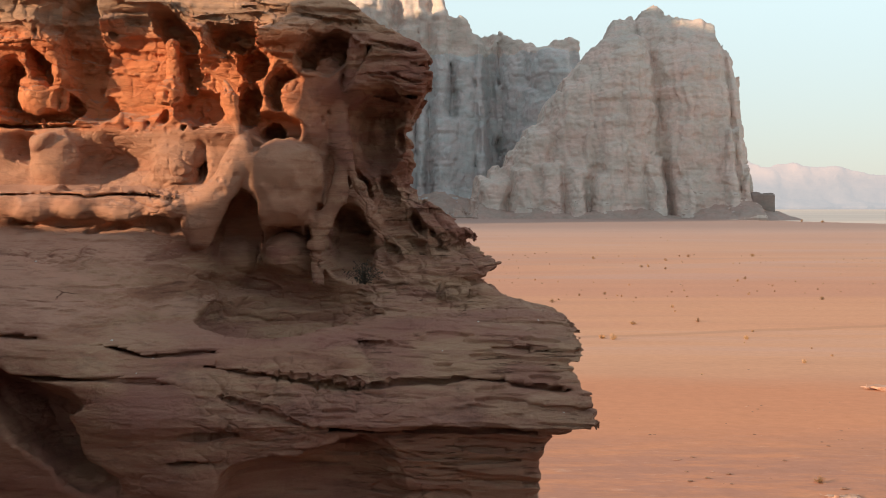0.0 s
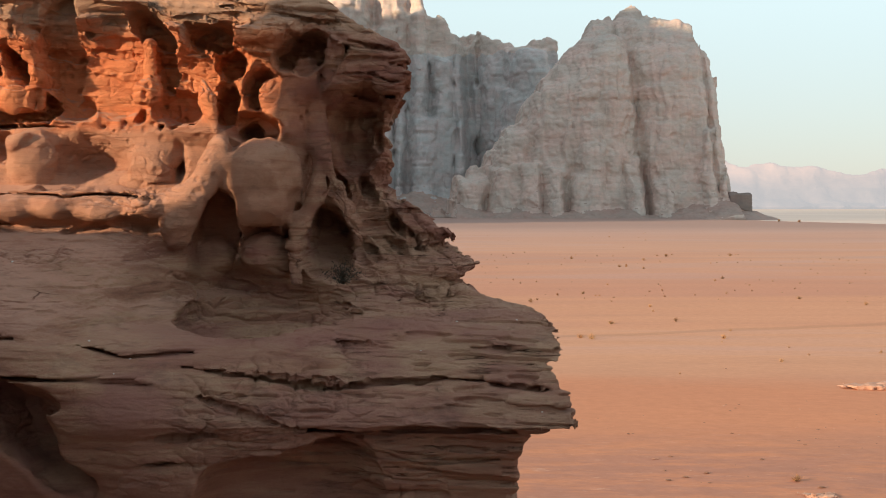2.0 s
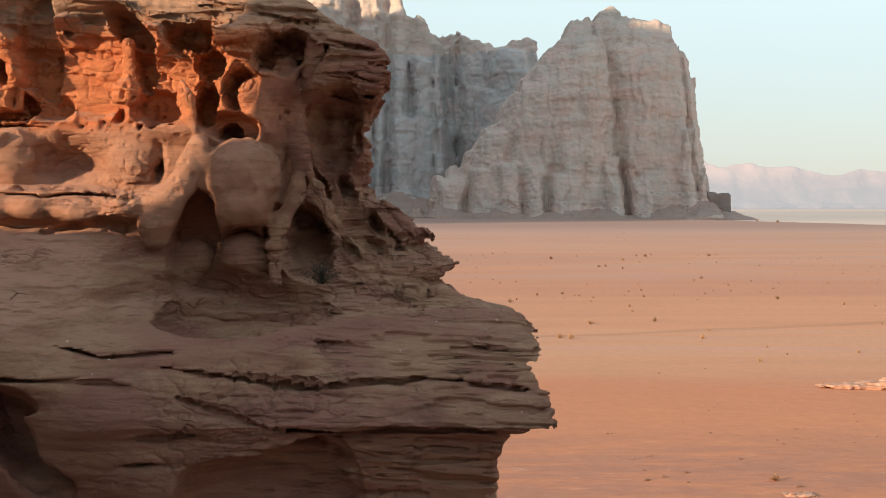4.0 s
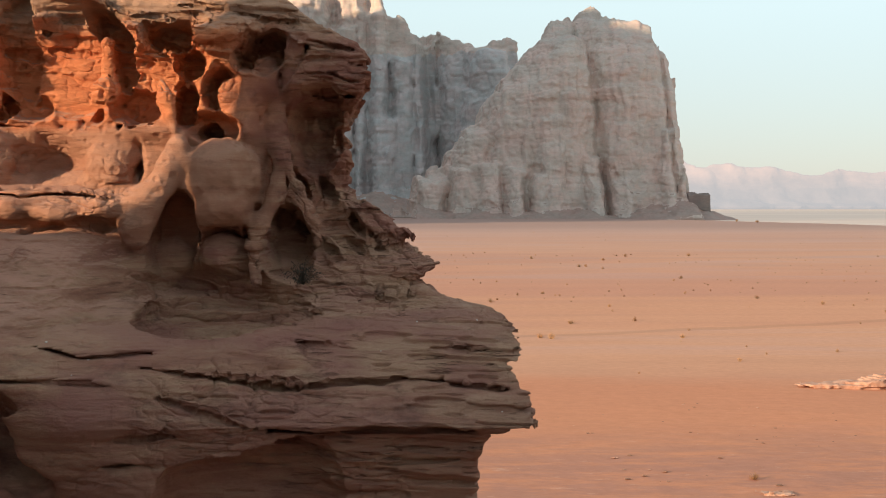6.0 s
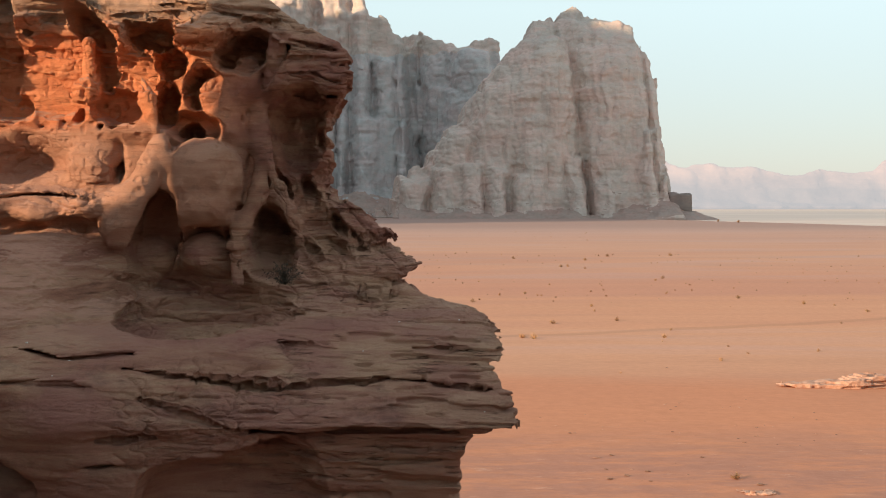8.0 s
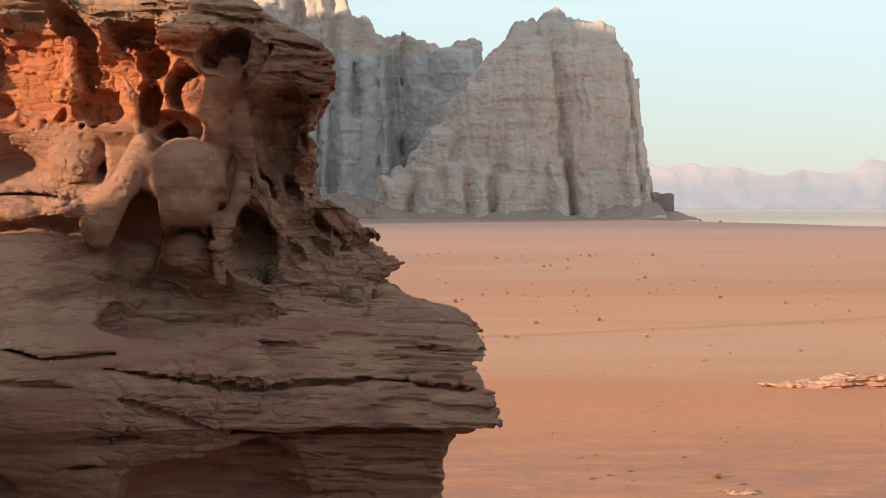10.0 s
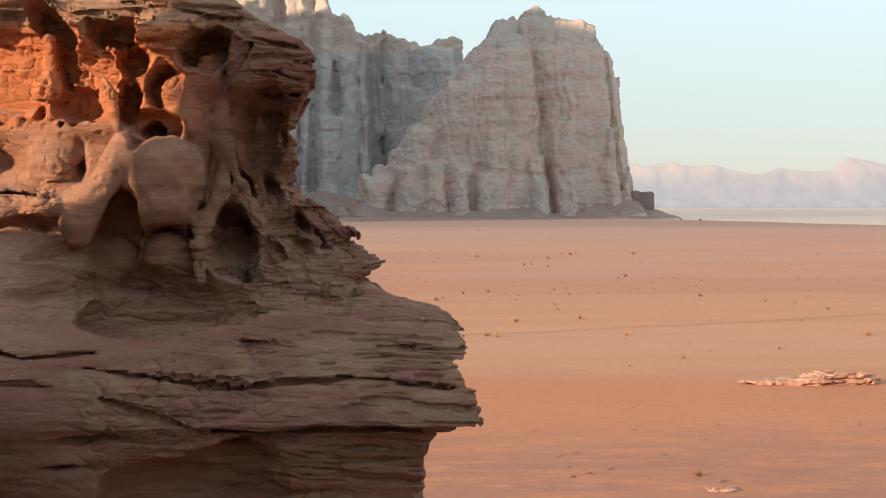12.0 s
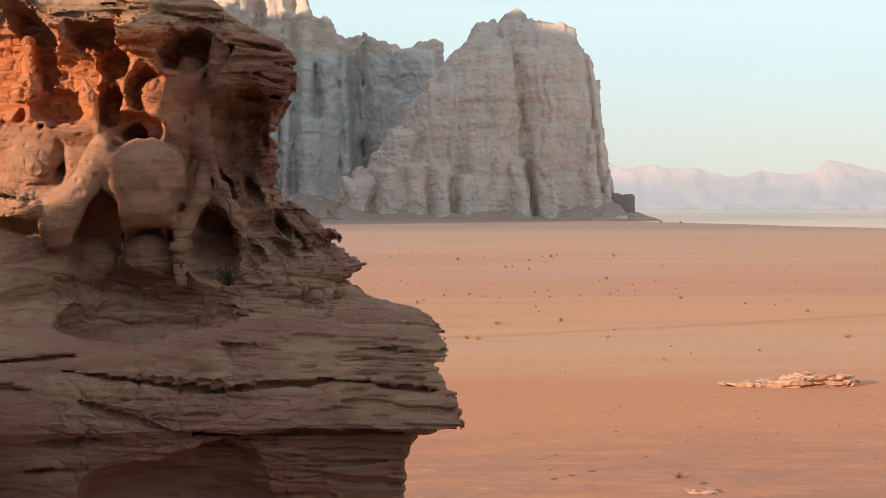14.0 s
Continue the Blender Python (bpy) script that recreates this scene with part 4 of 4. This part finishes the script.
def build_outcrop():
    root = tagged(new("rock_outcrop"), "layered red sandstone outcrop with honeycomb hollows above a broad ledge", "rock")
    root.location = (-3, 15, 0)
    bpy.context.view_layer.update()
    v, q = surface(outcrop, (-5.3, 11.2, 9.1), (1.7, 16.1, 14.65), CELL, 0.95)
    c = v[q].mean(1)
    q = q[(c[:, 0] > -5.2) & (c[:, 1] < 15.95) & (c[:, 2] > 9.2) & (c[:, 2] < 14.55)]      # the rest lies inside the body
    used, q = np.unique(q, return_inverse=True)
    v, q = v[used], q.reshape(-1, 4)
    v, q = finer(v, q)
    n = normals_of(v, q)
    x, y, z = v.T
    zz = z + 0.04 * x
    below = np.maximum(step01(11.85, 11.6, z), step01(13.75, 13.95, z))
    flaky = 0.15 + 0.85 * step01(-2.2, -0.6, x)
    d = 0.016 * fbm(x * 14, y * 14, z * 20, 3) - 0.034 * flaky * below * step01(0.66, 0.71, vnoise(x * 2.2, y * 2.2, zz * 26)) - 0.014 * flaky * below * step01(0.72, 0.80, vnoise(x * 3.1 + 9, y * 3.1, zz * 55))
    warp = 0.12 * vnoise(x * 4, y * 4, z * 4 + 9)
    crease = 0.040 * ridged(vnoise(x * 2.4 + warp * 3, y * 2.4, zz * 5.0)) ** 12 + 0.024 * ridged(vnoise(x * 7 + 4, y * 7, zz * 13 + warp * 9)) ** 9 + 0.010 * ridged(vnoise(x * 19, y * 19, zz * 30 + 4)) ** 6
    worn = step01(0.45, 0.68, vnoise(x * 1.1 + 3, y * 1.1, z * 1.4)) * 0.8 + 0.12
    worn = np.maximum(worn, 0.9 * step01(-1.1, -0.6, x) * step01(11.0, 11.3, z))
    worn = worn * (1 - 0.8 * step01(-2.9, -2.5, x) * step01(-1.3, -1.6, x) * step01(11.2, 11.4, z) * step01(13.0, 12.8, z))
    d -= crease * worn
    d += 0.10 * below * fbm(x * 1.8, y * 1.8, z * 2.6 + 4, 2)
    slope = step01(-1.2, -0.8, x) * step01(10.95, 11.2, z) * step01(12.6, 12.3, z)
    d += (0.018 + 0.028 * worn + 0.045 * slope) * fbm(x * 5, y * 5, z * 7, 4)
    d -= 0.05 * slope * ridged(vnoise((x * 0.8 + z * 0.6) * 6, y * 2, (x * 0.6 - z * 0.8) * 2 + 3)) ** 6
    comb = np.nonzero((z > 11.95) & (z < 13.95) & (x < -1.2))[0]
    holes = cell_pits(x[comb] * 9, y[comb] * 9, z[comb] * 8) * np.maximum(step01(0.46, 0.58, vnoise(x[comb] * 1.6, y[comb] * 1.6, z[comb] * 2.2 + 5)), 0.9 * step01(14.85, 15.0, y[comb]))
    d[comb] -= 0.018 * holes + 0.040 * holes * step01(12.75, 12.95, z[comb])
    knobs = step01(13.15, 13.5, z) * step01(0.46, 0.60, vnoise(x * 1.9 + 4, y * 1.9, z * 2.6))
    d += 0.055 * knobs * (vnoise(x * 15, y * 15, z * 22) - 0.6)
    v = v + n * d[:, None]
    c = v[q].mean(1)
    w = c[:, 2] + 0.25 * (vnoise(c[:, 0] * 1.5, c[:, 1] * 1.5, c[:, 2]) - 0.5)
    which = np.digitize(w, [10.45, 11.75, 12.87])
    origin = np.array(root.location)
    flat = np.nonzero((n[:, 2] > 0.45) & (z > 9.9) & (z < 11.6) & (y < 14))[0]
    for k in np.random.RandomState(3).choice(flat, 16, replace=False):
        PEBBLE_SPOTS.append((tuple(v[k]), 0.008 + 0.010 * TAB[k & 63, 3, 5]))
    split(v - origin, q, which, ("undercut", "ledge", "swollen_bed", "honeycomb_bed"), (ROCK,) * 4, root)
    v, q = surface(mass, (-21.0, -18.0, -1.5), (12.0, 27.0, 20.0), 0.3, 2.8)
    body = new("rock_mass", mesh_of("rock_mass", v - origin, q, ROCK))
    body.parent = root
    # shade caster added out of view, left of the outcrop
    v, q = surface(fin, (-12.5, 0.5, -1.0), (-5.5, 20.5, 18.0), 0.13, 1.6)
    rib = new("shade_fin", mesh_of("shade_fin", v - origin, q, ROCK))
    rib.parent = root


PEBBLE_SPOTS = []
CELL = 0.021
build_outcrop()


# ---------------------------------------------------------------- loose rocks
def dull(name, a, b, scale, rough=0.9):
    m = Mat(name, rough, 0.1)
    n = m.noise(m.scaled(scale, scale, scale), 5, 0.7)
    return m.done(m.mix(m.fade(n, 0.35, 0.65), a, b), m.bump(n, 0.6, 0.3 / scale))


PALE_ROCK = dull("pale_sandstone", (0.42, 0.215, 0.140), (0.58, 0.360, 0.265), 1.6)
STONE = dull("field_stone", (0.20, 0.11, 0.08), (0.36, 0.22, 0.15), 6.0)
WHITE_STONE = dull("white_pebble", (0.60, 0.56, 0.50), (0.72, 0.68, 0.62), 30.0)
TWIG = dull("dry_twig", (0.16, 0.11, 0.07), (0.26, 0.19, 0.11), 20.0)
DARK_TWIG = dull("grey_twig", (0.035, 0.028, 0.022), (0.06, 0.05, 0.036), 30.0)
LEAF = dull("dusty_leaf", (0.34, 0.195, 0.105), (0.44, 0.265, 0.150), 8.0)
STRAW = dull("dry_straw", (0.46, 0.25, 0.115), (0.56, 0.32, 0.16), 8.0)


def rock_shape(size, seed, cell, flat=0.0, beds=0.0):
    """A weathered block as verts and quads, sitting at z = 0."""
    a, b, h = size

    def field(x, y, z):
        x, y, z = (np.asarray(q, np.float32) for q in (x, y, z))
        k = max(a, b, h)
        n = fbm(x * 2.2 / k + seed, y * 2.2 / k, z * 2.2 / k, 4)
        d = (np.abs(x / a) ** 3 + np.abs(y / b) ** 3 + np.abs(z / h) ** 3 + 1e-9) ** (1 / 3) - 1
        return d * min(a, b, h) + 0.55 * k * n * (1 - flat) + flat * 0.8 * h * n - 0.16 * h * flat * (ridged(vnoise(x * 9 / k + seed, y * 9 / k, z * 14 / k)) ** 3 - 0.3) - 0.25 * h * flat * (np.floor(4 * vnoise(x * 6 / k, y * 6 / k + seed, z * 3 / k)) / 4 - 0.4) - beds * (step01(0.42, 0.58, vnoise(x / k + seed, y / k, z * 2.5 / h)) - 0.5)
    r = [1.5 * q for q in size]
    v, q = surface(field, (-r[0], -r[1], -0.25 * h), (r[0], r[1], r[2]), cell, 10 * cell)
    return v, q


def place_on_ground(x, y):
    return float(ground_height(np.array([x]), np.array([y]))[0])


def build_slab():
    def field(x, y, z):
        n = fbm(x * 0.45, y * 0.6, 0 * z + 3, 3)
        block = np.floor(5 * vnoise(x * 0.9 + 2 * n, y * 1.1, 0 * z + 7)) / 5
        out = np.sqrt((x / 4.9) ** 2 + (y / 1.5) ** 2) + 0.9 * n + 0.10 * block
        bed = 0.16 * (step01(0.42, 0.58, vnoise(x * 0.7, y * 0.7, z * 9)) - 0.5) + 0.14 * (vnoise(x * 3, y * 3, z * 5) - 0.5)
        top = 0.20 + 0.62 * block * step01(-3.0, 1.2, x) + 0.30 * n + 0.10 * (vnoise(x * 2.6, y * 2.6, 0 * z) - 0.5)
        return smax(z - top, (out - 0.92 + bed) * 1.3, 0.06)
    v, q = surface(field, (-5.6, -2.4, -0.3), (5.6, 2.4, 1.3), 0.06, 0.9)
    ob = new("rock_slab", mesh_of("rock_slab", v, q, PALE_ROCK))
    x, y = 31.853, 87.977
    ob.location = (x, y, place_on_ground(x, y) + 0.1)
    ob.rotation_euler = (0, 0, radians(4))
    tagged(ob, "low pale sandstone slab half buried in the sand", "rock")


build_slab()


def build_foot_slab():
    v, q = rock_shape((0.60, 0.40, 0.13), 4.0, 0.03, flat=0.6, beds=0.05)
    ob = new("rock_slab", mesh_of("rock_slab", v, q, PALE_ROCK))
    ob.location = (16.37, 55.75, place_on_ground(16.37, 55.75) - 0.02)
    tagged(ob, "small pale flat sandstone lying on stony sand", "rock")


build_foot_slab()


def build_foot_rock():
    """The squat tower at the butte's end: an overhanging cap toned dark as its shade on a foot toned paler as lit, with
    a tail of scree.
    """
    def foot(x, y, z):
        n = fbm(x / 7, y / 7, z / 9, 3)
        beds = 0.8 * (step01(0.42, 0.58, vnoise(x / 30, y / 30, z / 2.2)) - 0.5)
        return smax(smax(np.abs(x - 1.5) - 8.0 + 0.10 * z, np.abs(y) - 8.0, 1.0), z - 15.0, 1.0) + 3.0 * n - beds

    def cap(x, y, z):
        n = fbm(x / 9, y / 9, z / 8, 3)
        block = np.floor(4 * vnoise(x / 7, y / 7, z / 40)) / 4
        lip = 12.0 - 0.35 * (x + 10)
        s = smax(smax(np.abs(x - 0.3) - 10.2, np.abs(y) - 9.0, 1.5), np.maximum(z - 21.5 - 3.5 * block - 0.12 * (x + 10) * (x < -2), lip - z), 1.2)
        return s + 2.2 * n

    def tail(x, y, z):
        n = fbm(x / 5, y / 5, z / 5, 3)
        return (z - 8.5 + 0.33 * np.maximum(0, x - 8) + 0.4 * np.maximum(0, -4 - y) + 0.25 * np.maximum(0, -x - 14)) * 0.85 + 2.4 * n + np.maximum(0, y - 12)
    root = tagged(new("leaning_rock"), "squat rock tower with overhanging cap in painted shade beside the butte", "rock")
    root.location = (285.0, 1222.0, 0)
    for name, field, lo, hi, material in (("foot", foot, (-13, -13, -3), (15, 13, 19), PALE_FOOT), ("cap", cap, (-15, -14, 3), (15, 14, 30), DARK_ROCK), ("scree", tail, (-40, -30, -3), (42, 16, 14), SCREE)):
        v, q = surface(field, lo, hi, 0.8, 11.0)
        ob = new(name, mesh_of(name, v, q, material))
        ob.parent = root


def scatter(things, name, spots, group):
    for k, (x, y, size) in enumerate(spots):
        src = things[k % len(things)]
        ob = copy_thing(src, pose(x, y, place_on_ground(x, y) - 0.02 * size, 0, 0, RND.uniform(0, 360)) @ Matrix.Diagonal((size, size, size * RND.uniform(0.8, 1.15), 1)))
        ob.scale = (size, size, size)
        tagged(ob, group=group)


RND = random.Random(5)


def twigs(count, height, spread, thick, seed):
    """Thin forked stems from one root."""
    rnd, bm = random.Random(seed), bmesh.new()
    tips = []
    for _ in range(count):
        a, lean = rnd.uniform(0, 2 * math.pi), rnd.uniform(0.1, 1.0)
        p = Vector((0, 0, -0.03))
        d = Vector((math.cos(a) * lean * spread, math.sin(a) * lean * spread, height * rnd.uniform(0.5, 1.0) * (1.15 - 0.6 * lean)))
        rings = []
        for k in range(4):
            c = p + d * (k / 3) + Vector((rnd.uniform(-1, 1), rnd.uniform(-1, 1), 0)) * 0.04 * k * spread
            w = thick * (1 - 0.25 * k)
            rings.append([bm.verts.new(c + Vector((w * math.cos(q), w * math.sin(q), 0))) for q in (0, 2.1, 4.2)])
            if k:
                tips.append(c)
        for r0, r1 in zip(rings, rings[1:]):
            for i in range(3):
                bm.faces.new((r0[i], r0[(i + 1) % 3], r1[(i + 1) % 3], r1[i]))
    return bm, tips


def leaves(tips, count, reach, size, seed):
    rnd, bm = random.Random(seed), bmesh.new()
    for _ in range(count):
        c = rnd.choice(tips) + Vector((rnd.gauss(0, 1), rnd.gauss(0, 1), rnd.gauss(0, 0.7))) * reach
        u = Vector((rnd.gauss(0, 1), rnd.gauss(0, 1), rnd.gauss(0, 1))).normalized()
        w = u.orthogonal().normalized()
        s = size * rnd.uniform(0.6, 1.3)
        bm.faces.new([bm.verts.new(c + q) for q in (u * s, w * s * 0.45, -u * s, -w * s * 0.45)])
    return bm


def part(name, bm, material, parent, label=""):
    me = bpy.data.meshes.new(name)
    bm.to_mesh(me)
    bm.free()
    me.materials.append(material)
    ob = new(name, me)
    ob.parent = parent
    return tagged(ob, label) if label else ob


def shrub(label, seed, leaf, stems=16, leafage=380):
    """A unit-high desert bush."""
    root = tagged(new("desert_shrub"), label, "shrub")
    bm, tips = twigs(stems, 0.95, 0.75, 0.022, seed)
    part("stems", bm, TWIG, root)
    part("foliage", leaves(tips, leafage, 0.15, 0.085, seed + 1), leaf, root)
    return root


def tree(seed):
    root = tagged(new("acacia_tree"), "small dark acacia tree on the plain", "tree")
    bm, tips = twigs(9, 0.8, 0.55, 0.035, seed)
    part("trunk", bm, TWIG, root)
    high = [t for t in tips if t.z > 0.35]
    part("crown", leaves(high, 700, 0.13, 0.06, seed), LEAF, root)
    return root


green = [shrub("low dusty brown desert shrub on the sand", 11, LEAF), shrub("low dusty brown desert shrub on the sand", 23, LEAF, 20, 460)]
straw = [shrub("dry straw-coloured desert shrub on the sand", 37, STRAW, 26, 320), shrub("dry straw-coloured desert shrub on the sand", 41, STRAW, 30, 260)]
SHRUBS = [(26.543, 141.7, 0.75), (47.782, 292.4, 1.0), (39.62, 263.1, 0.9), (38.31, 263.1, 0.9), (33.267, 301.5, 1.0), (72.301, 318.1, 1.2), (48.57, 219.2, 0.8),
          (56.638, 314.7, 1.1), (41.495, 253.9, 0.7), (45.994, 212.7, 0.6), (26.247, 153.8, 0.4), (31.099, 108.6, 0.3), (18.084, 180.8, 0.6), (21.733, 183.1, 0.6)]
PALE_SHRUBS = [(27.498, 103.5, 0.45), (19.394, 139.0, 0.8), (27.619, 124.0, 0.6), (16.285, 58.648, 0.6), (15.444, 123.5, 0.8), (14.542, 124.5, 0.8), (26.931, 159.8, 0.5), (49.755, 121.7, 0.9)]
scatter(green, "desert_shrub", [(x, y, 0.65 * h) for x, y, h in SHRUBS], "shrubs on the plain")
scatter(straw, "desert_shrub", [(x, y, 0.7 * h) for x, y, h in PALE_SHRUBS], "shrubs on the plain")
wild = []
while len(wild) < 230:
    y = RND.uniform(165, 330) if RND.random() < 0.6 else RND.uniform(95, 700)
    x = y * RND.uniform(0.0, 0.47)
    if vnoise(np.array([x / 45.0]), np.array([y / 60.0]), np.array([2.0]))[0] > 0.42:
        wild.append((x, y, RND.uniform(0.10, 0.28) * (1.0 if y < 300 else 1.5)))
scatter(green + straw[:1], "desert_shrub", wild, "shrubs on the plain")
for t in green + straw:
    t.location = (RND.uniform(8, 60), RND.uniform(150, 190), 0)
    t.location.z = place_on_ground(t.location.x, t.location.y)
    t.scale = (0.5, 0.5, 0.5)
    tagged(t, group="shrubs on the plain")
for k, (x, y, h) in enumerate([(254.1, 965.8, 2.2), (260.6, 934.6, 2.4)]):
    t = tree(60 + k)
    t.location, t.scale = (x, y, place_on_ground(x, y)), (h, h, h)
    tagged(t, group="trees at the butte's foot")


def stone(seed, size, material, label):
    v, q = rock_shape(size, seed, 0.14)
    return tagged(new("stone", mesh_of("stone", v, q, material)), label, "stone")


stones = [stone(k, (0.55, 0.4, 0.3), STONE, "dark rounded sandstone lying on the sand") for k in (1.0, 5.0, 8.0)]
pale = [stone(k, (0.6, 0.4, 0.22), PALE_ROCK, "small pale sandstone lying on the sand") for k in (3.0, 12.0)]
SPOTS = [(11.792, 64.17, 0.35), (16.254, 70.832, 0.3), (15.973, 63.459, 0.35), (10.718, 70.311, 0.3), (17.005, 57.355, 0.5), (22.244, 98.878, 0.35), (19.208, 67.689, 0.3), (16.745, 55.952, 0.6)]
scatter(stones, "stone", [(x, y, 0.6 * h) for x, y, h in SPOTS], "stones on the plain")
rubble = []
while len(rubble) < 90:
    y = RND.uniform(53, 82)
    x = y * RND.uniform(0.03, 0.44)
    if vnoise(np.array([x / 7.0]), np.array([y / 4.0]), np.array([5.0]))[0] > 0.5:
        rubble.append((x, y, RND.uniform(0.05, 0.17)))
scatter(stones + pale, "stone", rubble, "stones on the plain")
for t in stones + pale:
    t.location = (RND.uniform(4, 14), RND.uniform(56, 66), 0)
    t.location.z = place_on_ground(t.location.x, t.location.y)
    t.scale = (0.25, 0.25, 0.25)
    tagged(t, group="stones on the plain")


def ledge_bush():
    root = tagged(new("dry_bush"), "dark withered bush rooted in the ledge's recess", "shrub")
    bm, tips = twigs(60, 0.26, 0.24, 0.004, 77)
    part("stems", bm, DARK_TWIG, root)
    part("foliage", leaves(tips, 420, 0.035, 0.014, 78), DARK_TWIG, root)
    root.location = (-0.828, 14.35, 11.202)


build_foot_rock()
ledge_bush()


def build_pebbles():
    bm = bmesh.new()
    bmesh.ops.create_icosphere(bm, subdivisions=2, radius=1.0)
    for w in bm.verts:
        w.co *= 0.8 + 0.4 * noise.noise(w.co * 1.3)
        w.co.z *= 0.7
    me = bpy.data.meshes.new("pebble")
    bm.to_mesh(me)
    bm.free()
    me.materials.append(WHITE_STONE)
    for p, size in PEBBLE_SPOTS:
        ob = new("pebble", me)
        ob.location, ob.scale, ob.rotation_euler = p, (size, size, size), (0, 0, RND.uniform(0, 6))
        tagged(ob, "tiny white quartz pebble lying on the sandstone ledge", "pebble", "pebbles on the ledge")


build_pebbles()
